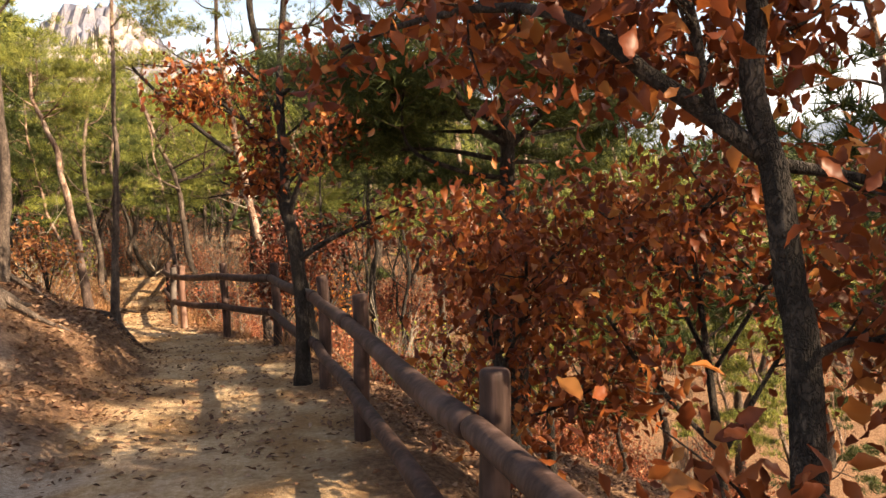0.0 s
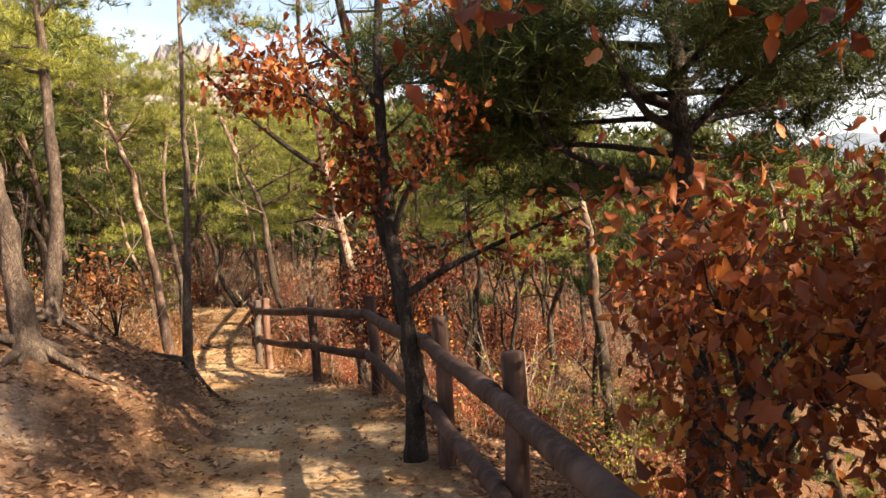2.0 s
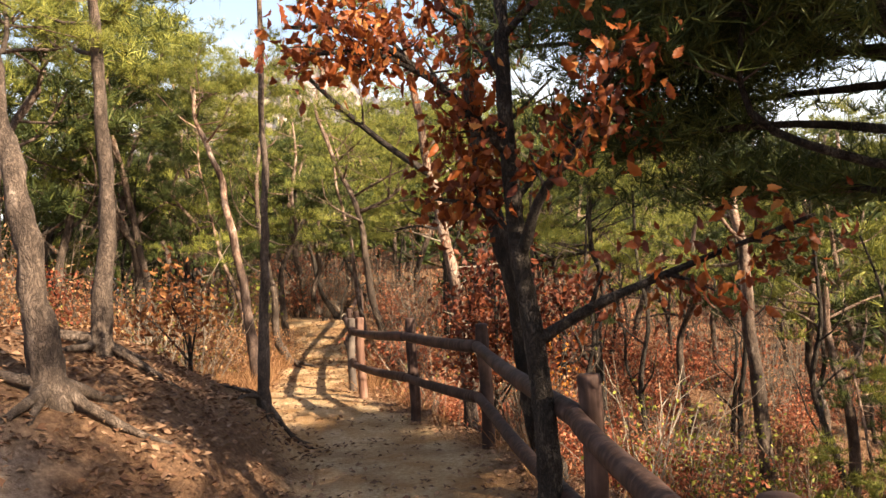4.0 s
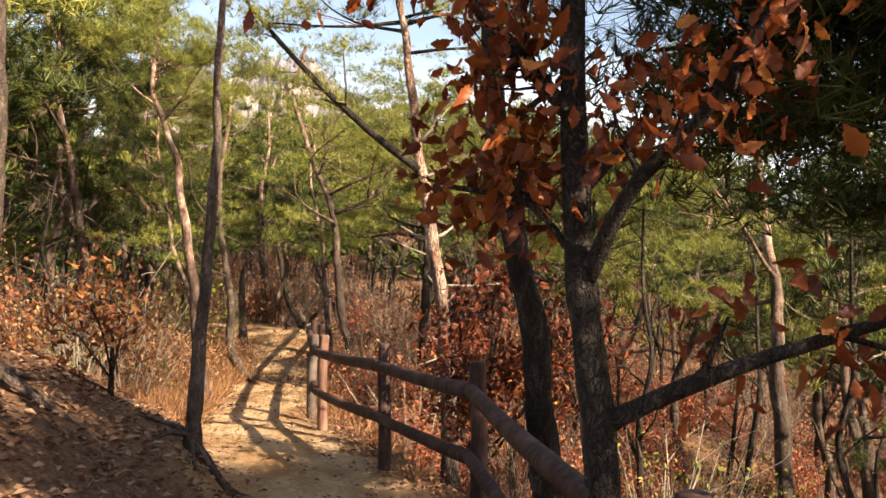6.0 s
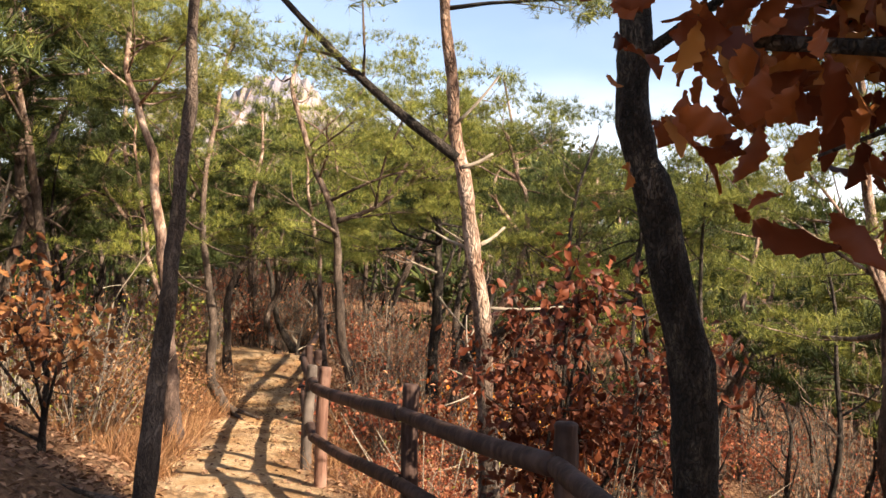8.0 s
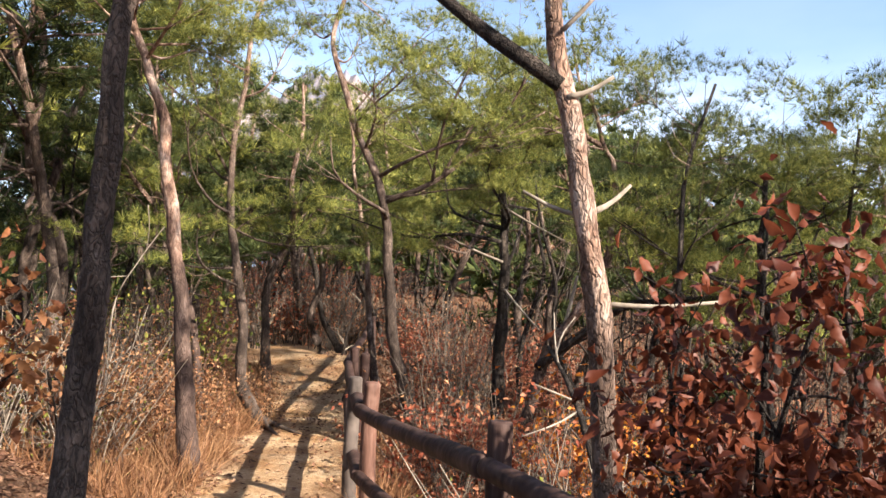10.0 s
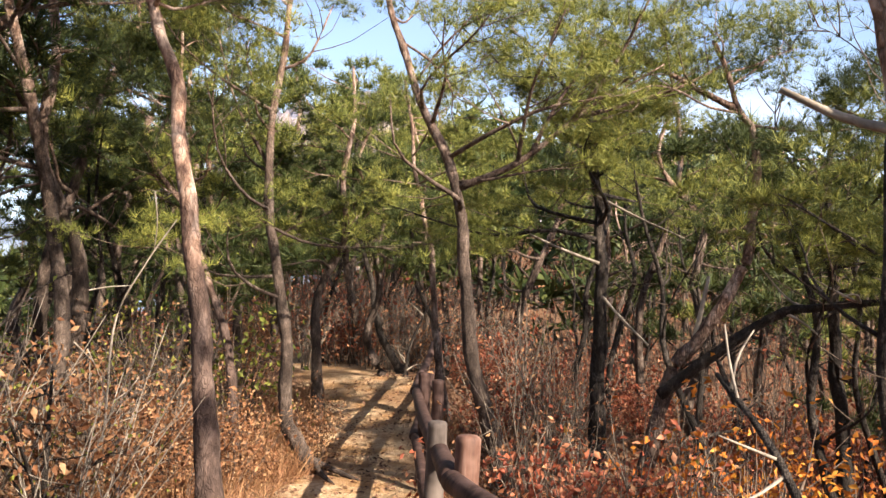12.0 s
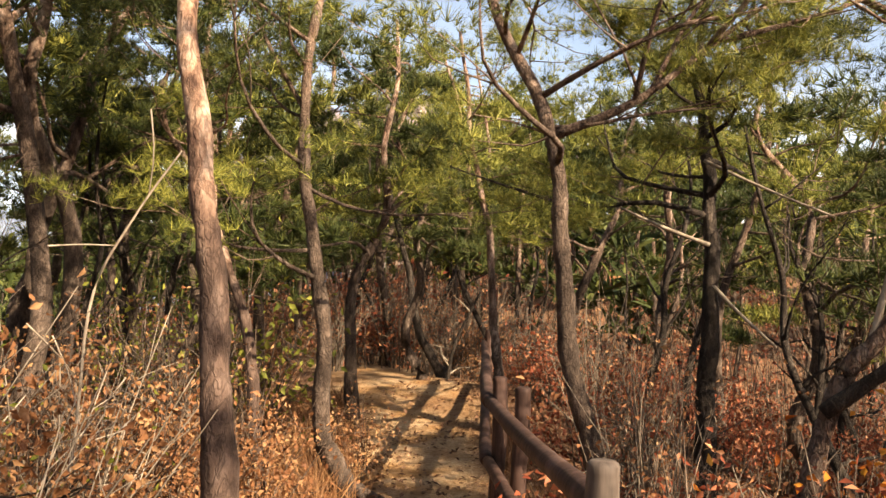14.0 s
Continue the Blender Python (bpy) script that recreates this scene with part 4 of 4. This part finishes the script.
dead_trunk([(-3.74, 16.06, 0.86), (-3.43, 16.0, 1.114), (-2.9, 16.0, 1.495), (-2.59, 16.0, 1.565), (-2.19, 16.0, 1.61), (-1.7, 15.75, 1.66)], 0.05, 71, "dark fallen trunk propped up in the brush")
dead_trunk([G(-2.6, 12.6, 0.0), (-2.75, 12.9, 0.4), (-2.95, 13.2, 0.9), (-3.2, 13.6, 1.2)], 0.03, 72, "thin grey dead trunk leaning in the brush")
dead_trunk([G(-6.85, 13.35, 0.0), (-6.78, 13.4, 0.7), (-6.74, 13.4, 1.35), (-6.53, 13.4, 1.71), (-6.34, 13.45, 2.0)], 0.009, 74, "thin pale dead branch leaning against the red pine", DEAD)
dead_trunk([G(-8.05, 20.75, 0.0), (-8.1, 20.8, 0.5), (-8.0, 20.8, 1.0), (-7.7, 20.9, 1.7)], 0.035, 73, "pale bare sapling forking at the end of the trail")

# pine whose crown shades the middle of the trail
pine([G(-1.6, 15.6), (-1.65, 15.6, 0.4), (-1.55, 15.65, 1.2), (-1.7, 15.6, 2.0), (-1.6, 15.6, 2.8)], 0.07, 32, "low pine with a broad crown on the slope below", bark=BARK_OAK, start=0.62, count=12, length=1.7, per=30)


def bare_tree(seed, h):
    """A slender leafless tree with crooked limbs."""
    rng = np.random.default_rng(seed)
    ob = thing("bare_tree", (0, 0, -40), "slender bare dark-trunked tree among the brush", "tree", "bare trees")
    pts = [np.array([0.0, 0, -0.2])]
    for k in range(1, 7):
        pts.append(np.array([pts[-1][0] + rng.normal(0, 0.13), pts[-1][1] + rng.normal(0, 0.13), h * k / 6]))
    line = curve(pts, 22)
    rad = np.linspace(0.05, 0.012, 22)
    V, F = joined([tube(line, rad, 7, 0.06, rng)])
    part("trunk", mesh_np("trunk", V, F, BARK_OAK), ob)
    limbs = side_limbs(line, rad, rng, 0.3, 7, 1.1, 0.7, 0.5)
    for ln, rd in limbs:
        V, F = joined([tube(ln, rd, 5, 0.05, rng)])
        part("limb", mesh_np("limb", V, F, BARK_OAK), ob)
    V, F = joined([tube(ln, rd, 3, 0, rng, False) for ln, rd in forks(limbs, rng, 4, 0.5, 0.8)])
    tagged(part("brushwood", mesh_np("brushwood", V, F, TWIG), ob), kind="stuff")
    return ob


# ---- woodland behind ----
KINDS = []
for k in range(8):
    rr = np.random.default_rng(100 + k)
    h = 4.9 + 1.3 * rr.random()
    pts = [(0, 0, 0)]
    for s in range(1, 7):
        pts.append((pts[-1][0] + rr.normal(0, 0.2), pts[-1][1] + rr.normal(0, 0.2), h * s / 6))
    far = k >= 5
    KINDS.append(pine([(x, y - 60, z - 30) for x, y, z in pts], 0.07 + 0.03 * rr.random(), 200 + k, "crooked pine with spreading yellow-green crown in the woodland", needles=NEEDLES_SHADED if k in (2, 4, 6) else NEEDLES,
                      start=0.4, count=11, length=2.0, lift=0.15, per=13 if far else 14, size=0.32 if far else 0.23, n_needles=6 if far else 9, width=0.05 if far else 0.03, spread=0.22 if far else 0.13, full=not far, group="woodland pines", sides=8))
TAKEN = [(-1.4, 9.1), (-2.6, 11.6), (0.76, 7.7), (-3.75, 9.7), (-6.1, 13.5), (-6.8, 15.6), (-5.1, 15.6), (-3.7, 7.4), (-4.3, 8.5), (0.4, 13.5), (-3, 16)]


def free(x, y, gap):
    dl = float(np.interp(y, TOE_Y, TOE_X)) - x
    dr = x - float(np.interp(y, FEN_Y, FEN_X))
    if y < 21.5 and dl < 0.7 and dr < 0.9:
        return False
    return all(math.hypot(x - a, y - b) > gap for a, b in TAKEN)


rw = np.random.default_rng(5)
# unseen pines off to the right, added to shade the bank and trail
SHADE = [(6.6, 1.6), (6.0, 3.4), (7.6, 6.6), (6.0, -1.2), (9.0, 2.8), (9.4, 5.2), (8.0, -0.2), (3.6, 9.0)]
used = {}


def stand(k, x, y, s):
    d = math.hypot(x + 1.6, y - 6.5)
    if y > 9 and (x + 1.6) / d > -0.6:
        s = min(s, (1.5 + 0.26 * d - float(height(x, y))) / 5.6)
        if x > -2.6 and y > 14:
            s = min(s, (1.4 + 0.19 * d - float(height(x, y))) / 6.2)
    far0 = math.hypot(x, y - 2.5)
    if far0 > 14 and -0.72 < x / (y - 2.5) < -0.3:
        s = min(s, (1.3 + 0.2 * far0 - float(height(x, y))) / 6.0)
    m = Matrix.Translation((x, y, float(height(x, y)) - 0.1)) @ Matrix.Rotation(rw.uniform(0, 6.28), 4, "Z") @ Matrix.Scale(s / used.get(k, 1.0), 4)
    if k in used:
        copy_thing(KINDS[k], m)
    else:
        used[k] = s
        KINDS[k].matrix_basis = m


for n, (x, y) in enumerate(SHADE):
    TAKEN.append((x, y))
    stand(n % 5, x, y, 1.5 if n < 7 else 1.15)
# one more unseen pine, added for its shadow
stand(3, 5.4, 0.0, 1.25)
for n, (x, y) in enumerate([(-9.6, 18.4), (-8.9, 22.6), (-10.9, 21.2), (-7.2, 23.4), (-5.9, 24.6), (-12.6, 19.4), (-4.6, 21.8), (-3.4, 19.6), (-1.8, 21.6), (-0.4, 18.8), (-11.2, 16.6), (-9.2, 14.8), (-8.6, 11.6), (-7.2, 9.4), (1.6, 16.5), (-10.2, 23.0), (-9.5, 24.6), (-11.4, 24.9)]):
    TAKEN.append((x, y))
    stand(n % 5, x, y, 1.1)
made = 0
for _ in range(6000):
    if made >= 64:
        break
    x, y = (rw.uniform(-22, 10), rw.uniform(7, 30)) if made < 52 else (rw.uniform(-38, 24), rw.uniform(24, 58))
    dl = float(np.interp(y, TOE_Y, TOE_X)) - x
    dr = x - float(np.interp(y, FEN_Y, FEN_X))
    if (y < 20 and not (dl > 3.0 or dr > 5.0)) or (y < 13 and dr > 0) or not free(x, y, 1.8 if y < 30 else 2.4):
        continue
    TAKEN.append((x, y))
    stand(made % 5 if y < 25 else 5 + made % 3, x, y, rw.uniform(0.8, 1.15))
    made += 1


# only the kinds with shade-darkened needles, for the gloomy left side
for n, (x, y, s) in enumerate(((-8.9, 16.9, 1.0), (-10.4, 18.9, 1.1), (-10.1, 14.0, 1.1), (-8.3, 18.6, 0.95), (-11.8, 15.4, 1.2), (-13.4, 17.4, 1.05), (-14.6, 20.2, 1.1), (-13.2, 13.6, 1.0), (-16.0, 16.6, 1.1), (-12.2, 11.8, 0.95), (-17.0, 22.0, 1.5), (-9.9, 16.0, 1.1), (-8.2, 20.4, 1.0), (-11.9, 20.4, 1.1))):
    stand((2, 4)[n % 2], x, y, s)
for x, y, s in ((2.2, 12.2, 0.5), (3.8, 13.8, 0.55), (1.4, 13.2, 0.45), (4.6, 11.6, 0.55), (6.0, 14.5, 0.6), (2.6, 15.4, 0.6)):
    stand(int(x) % 4, x, y, s)


def far_woods():
    """The wood beyond, too far off to tell its trees apart."""
    rng = np.random.default_rng(77)
    n = 420
    X, Y = rng.uniform(-55, 40, n), rng.uniform(29, 72, n)
    Z = height(X, Y)
    ends, trunks = [], []
    for x, y, z in zip(X, Y, Z):
        h = rng.uniform(4.5, 6.5)
        trunks.append(tube(curve([(x, y, z - 0.3), (x + rng.normal(0, 0.2), y, z + h * 0.5), (x + rng.normal(0, 0.4), y, z + h)], 4), [0.1, 0.08, 0.06, 0.03], 4, 0, rng, False))
        for _ in range(10):
            ends.append((np.array([x, y, z + h * rng.uniform(0.25, 1.0)]) + rng.normal(0, 0.8, 3) * [1, 1, 0.2], 2.6))
    V, F = needle_cloud(ends, rng, 9, 0.26, 0.75, 5, 0.11)
    ob = thing("far_woods", (0, 0, 0), "distant pine wood covering the hillside", "woods", kind="stuff")
    tagged(part("crown", mesh_np("crown", V, F, NEEDLES_SHADED, False), ob), kind="stuff")
    V, F = joined(trunks)
    tagged(part("trunk", mesh_np("trunk", V, F, BARK_PINE), ob), kind="stuff")


far_woods()

# ---- brush ----
def shrub(seed, label, h, r, stems, leaves, mat, size=0.045, group="brush", wood=None, thick=1.0):
    rng = np.random.default_rng(seed)
    ob = thing("shrub", (0, 0, -40), label, "shrub", group)
    main = []
    for _ in range(stems):
        a, q = rng.uniform(0, 6.28), rng.uniform(0, 0.25) * r
        p = np.array([q * math.cos(a), q * math.sin(a), -0.05])
        lean = rng.uniform(0.1, 1.0) * r
        b = a + rng.normal(0, 0.6)
        hh = h * rng.uniform(0.55, 1.1)
        pts = [p, p + [0.35 * lean * math.cos(b), 0.35 * lean * math.sin(b), 0.4 * hh], p + [lean * math.cos(b) + rng.normal(0, 0.06), lean * math.sin(b) + rng.normal(0, 0.06), hh]]
        main.append((curve(pts, 6), thick * rng.uniform(0.005, 0.011) * np.linspace(1, 0.3, 6)))
    sub = forks(main, rng, 4, 0.4 * h, 1.0)
    sub = [(a[::2], b[::2] * 0.7) for a, b in sub]
    V, F = joined([tube(ln, rd, 3, 0, rng, False) for ln, rd in main + sub])
    tagged(part("brushwood", mesh_np("brushwood", V, F, wood or TWIG), ob), kind="stuff")
    if leaves:
        ends = [ln[-1] for ln, _ in sub] + [ln[1] for ln, _ in sub]
        V, F = leaf_cloud(ends, rng, max(1, leaves // len(ends)), 0.06 + 0.015 * h, size, mat, droop=0.3, temps=[LEAF_S])
        part("foliage", mesh_np("foliage", V, F, mat), ob)
    return ob


SHRUBS = [shrub(300, "bare grey-brown twiggy bush", 1.2, 0.6, 19, 70, TAN_LEAF, wood=GREY_TWIG),
          shrub(301, "red-brown leafy undergrowth bush", 1.0, 0.6, 12, 1050, RED_LEAF, 0.053),
          shrub(302, "tan and orange leafy bush", 1.0, 0.55, 12, 950, TAN_LEAF, 0.047),
          shrub(303, "tall thin bare saplings", 2.6, 0.7, 9, 120, RED_LEAF, 0.04),
          shrub(304, "dark red undergrowth bush", 0.8, 0.6, 12, 700, RED_LEAF, 0.055)]
GOLD = shrub(305, "bright orange autumn bush in the brush", 0.9, 0.5, 12, 1100, GOLD_LEAF, 0.034)
GREENB = shrub(306, "low bush with yellow-green leaves", 1.2, 0.6, 12, 560, GREEN_LEAF, 0.05)
PALE = shrub(307, "bare pale branching bush with a few yellowish leaves", 1.5, 0.9, 9, 70, GREEN_LEAF, 0.05, wood=DEAD, thick=1.3)
first = {}


def plant(ob, x, y, s, a):
    m = Matrix.Translation((x, y, float(height(x, y)) - 0.02)) @ Matrix.Rotation(a, 4, "Z") @ Matrix.Scale(s / first.get(ob.name, 1.0), 4)
    if ob.name in first:
        copy_thing(ob, m)
    else:
        first[ob.name] = s
        ob.matrix_basis = m


rs = np.random.default_rng(9)
made = 0
for _ in range(4000):
    if made >= 215:
        break
    x, y = rs.uniform(-12, 5), rs.uniform(6, 24)
    dl = float(np.interp(y, TOE_Y, TOE_X)) - x
    dr = x - float(np.interp(y, FEN_Y, FEN_X))
    if y < 21.3 and dl < 0.75 and dr < 0.7:
        continue
    if y < 11.8 and dl > 0 and dl < 2.4:
        continue
    if y < 13 and dr > 1.1:
        continue
    if y < 9 and dr > 0:
        continue
    u = rs.random()
    k = (0 if u < (0.5 if y < 16 else 0.3) else 2 if u < 0.84 else 3 if u < 0.9 else 1) if dl > 0 else (0 if u < (0.62 if dr < 2.6 else 0.2) else 1 if u < 0.75 else 4 if u < 0.9 else 3)
    if k == 3 and max(dl, dr) < 1.8 and y < 21:
        k = 0
    plant(SHRUBS[k], x, y, rs.uniform(0.7, 1.2) * (1.0 if y < 19 else 1.2 if y < 24 else 1.7), rs.uniform(0, 6.28))
    made += 1
for _ in range(54):
    y = rs.uniform(11.5, 24)
    x = float(np.interp(y, FEN_Y, FEN_X)) + rs.uniform(0.8, 6.5)
    if math.hypot(x + 2.4, y - 12) > 0.9:
        plant(SHRUBS[(1, 1, 4, 0, 2)[int(rs.integers(5))]], x, y, rs.uniform(0.8, 1.3), rs.uniform(0, 6.28))
for x, y, s in ((-6.5, 12.9, 0.7), (-7.4, 13.9, 0.9), (-6.95, 13.2, 0.8), (-7.3, 12.8, 0.9), (-6.7, 12.3, 0.65), (-7.9, 13.4, 1.0), (-3.3, 13.2, 0.8), (-2.9, 13.9, 0.9), (-0.9, 11.6, 1.0), (-0.7, 12.9, 1.2)):
    plant(PALE, x, y, s, 3 * x)
for x, y, s in ((-3.1, 15.7, 2.2), (-2.75, 15.55, 1.9), (-3.3, 15.5, 1.7)):
    plant(GOLD, x, y, s, x)
for _ in range(46):
    y = rs.uniform(11.6, 17.5)
    x = float(np.interp(y, FEN_Y, FEN_X)) + rs.uniform(0.55, 2.2)
    plant(SHRUBS[(1, 4, 0, 1)[int(rs.integers(4))]], x, y, rs.uniform(0.45, 0.7), rs.uniform(0, 6.28))
for x, y, s in ((-6.8, 14.7, 0.8), (-7.0, 15.1, 0.9), (-6.9, 14.2, 0.6), (-7.3, 14.6, 0.9), (-7.0, 16.4, 0.7)):
    plant(SHRUBS[2], x, y, s, 5.0 * y)
for n, (x, y) in enumerate(((-3.7, 14.7), (-4.0, 15.0), (-3.3, 14.9), (-2.7, 14.6), (-4.2, 14.4), (-2.2, 15.0), (-3.0, 14.2))):
    plant(SHRUBS[(0, 1, 4)[n % 3]], x, y, 1.15, 2.0 * x)
for x, y, s in ((-8.1, 16.5, 1.5), (-10.5, 17.5, 1.3), (-9.0, 14.5, 1.0), (-12, 19, 1.5), (-8.4, 12.2, 1.0), (-0.3, 12.4, 1.2), (-0.9, 12.8, 1.1), (0.3, 13.4, 1.3), (0.5, 11.8, 1.1), (-0.4, 14.2, 1.2)):
    plant(GREENB, x, y, s, x)


def undergrowth():
    """Brush too far off to tell its bushes apart."""
    rng = np.random.default_rng(55)
    X, Y = rng.uniform(-22, 12, 420), rng.uniform(22.5, 42, 420)
    C = np.column_stack([X, Y, height(X, Y)])
    stems = []
    for c in C:
        for _ in range(7):
            b = c + rng.normal(0, 0.35, 3) * [1, 1, 0]
            tip = b + [rng.normal(0, 0.35), rng.normal(0, 0.35), rng.uniform(0.9, 2.3)]
            stems.append(tube(curve([b, (b + tip) / 2 + rng.normal(0, 0.08, 3), tip], 4), np.array([0.014, 0.011, 0.008, 0.004]), 3, 0, rng, False))
    ob = thing("undergrowth", (0, 0, 0), "distant red-brown leafy undergrowth below the pines", "undergrowth", kind="stuff")
    V, F = joined(stems)
    tagged(part("brushwood", mesh_np("brushwood", V, F, TWIG), ob), kind="stuff")
    V, F = leaf_cloud([c + [0, 0, 0.7] for c in C], rng, 70, 0.42, 0.1, RED_LEAF, droop=0.3, temps=[LEAF_S])
    tagged(part("foliage", mesh_np("foliage", V, F, RED_LEAF), ob), kind="stuff")


undergrowth()
# unseen bare trees, added so that their branches streak the ground with shadow
BARE_SHADE = ((3.7, 0.7, 1.5), (4.0, 2.3, 1.6), (4.6, -0.6, 1.6), (5.2, 1.2, 1.7), (4.3, 4.0, 1.5))
BARE = [bare_tree(401, 4.2), bare_tree(402, 3.6), bare_tree(403, 4.8), bare_tree(404, 3.2)]
rb = np.random.default_rng(12)
for n, (x, y, s) in enumerate(BARE_SHADE):
    plant(BARE[n % 4], x, y, s, 2.0 * n)
made = 0
for _ in range(3000):
    if made >= 58:
        break
    x, y = rb.uniform(-13, 3), rb.uniform(14, 29)
    dl = float(np.interp(y, TOE_Y, TOE_X)) - x
    dr = x - float(np.interp(y, FEN_Y, FEN_X))
    if (y < 22 and dl < 1.6 and dr < 1.5) or not free(x, y, 0.5):
        continue
    TAKEN.append((x, y))
    plant(BARE[made % 4], x, y, rb.uniform(0.85, 1.15), rb.uniform(0, 6.28))
    made += 1

# ---- ground cover ----
def scatter(n, x0, x1, y0, y1, rng):
    return np.stack([rng.uniform(x0, x1, n), rng.uniform(y0, y1, n)], 1)


def make_litter():
    rng = np.random.default_rng(31)
    P = scatter(125000, -8.5, 2.5, 0.8, 21, rng)
    dl = np.interp(P[:, 1], TOE_Y, TOE_X) - P[:, 0]
    dr = P[:, 0] - np.interp(P[:, 1], FEN_Y, FEN_X)
    off = smooth(-0.35, 0.35, np.maximum(dl, dr)) * 0.93 + 0.07
    off = np.maximum(off, 0.1 + 0.14 * smooth(9.5, 8.5, P[:, 1]) + 0.2 * smooth(13, 17, P[:, 1])) * (1 - 0.8 * np.maximum(smooth(6.0, 4.4, P[:, 1]), smooth(7.4, 6.0, P[:, 1]) * smooth(0.5, 1.1, dl)) * smooth(2.6, 1.6, dl))
    off *= 0.55 + 0.45 * (wiggle(P[:, 0], P[:, 1], 1.4) > -0.4)
    keep = rng.random(len(P)) < off
    P = P[keep]
    P3 = np.column_stack([P, height(P[:, 0], P[:, 1]) + 0.012])
    D = rng.normal(0, 1, P3.shape) * [1, 1, 0.25]
    N = rng.normal(0, 0.35, P3.shape) + [0, 0, 1]
    V, F = cloud(LEAF_S, P3, D, N, rng.uniform(0.03, 0.07, len(P3)))
    tagged(new("leaf_litter", mesh_np("leaf_litter", V, F, LITTER)), "dry brown fallen leaves strewn over bank and trail", "leaf litter", kind="stuff")


def make_grass():
    rng = np.random.default_rng(32)
    C = []
    while len(C) < 160:
        y = rng.uniform(12.2, 19)
        x = float(np.interp(y, TOE_Y, TOE_X)) - abs(rng.normal(0.4, 0.5))
        C.append((x, y))
    for _ in range(40):
        y = rng.uniform(8, 18)
        C.append((float(np.interp(y, FEN_Y, FEN_X)) + rng.uniform(0.05, 0.5), y))
    C = np.array(C)
    per = 60
    P = np.repeat(C, per, 0) + rng.normal(0, 0.07, (len(C) * per, 2))
    P3 = np.column_stack([P, height(P[:, 0], P[:, 1]) - 0.01])
    D = rng.normal(0, 0.55, P3.shape) + [0, 0, 0.8]
    blade = (np.array([(-0.012, 0, 0), (0.012, 0, 0), (-0.009, 0.55, 0.05), (0.009, 0.55, 0.05), (0, 1, 0.3)]), np.array([(0, 1, 3), (0, 3, 2), (2, 3, 4)]))
    V, F = cloud(blade, P3, D, rng.normal(0, 1, P3.shape), rng.uniform(0.1, 0.38, len(P3)))
    tagged(new("dry_grass", mesh_np("dry_grass", V, F, GRASS)), "tufts of dry straw-coloured grass along the trail edge", "grass", kind="stuff")


make_litter()
make_grass()
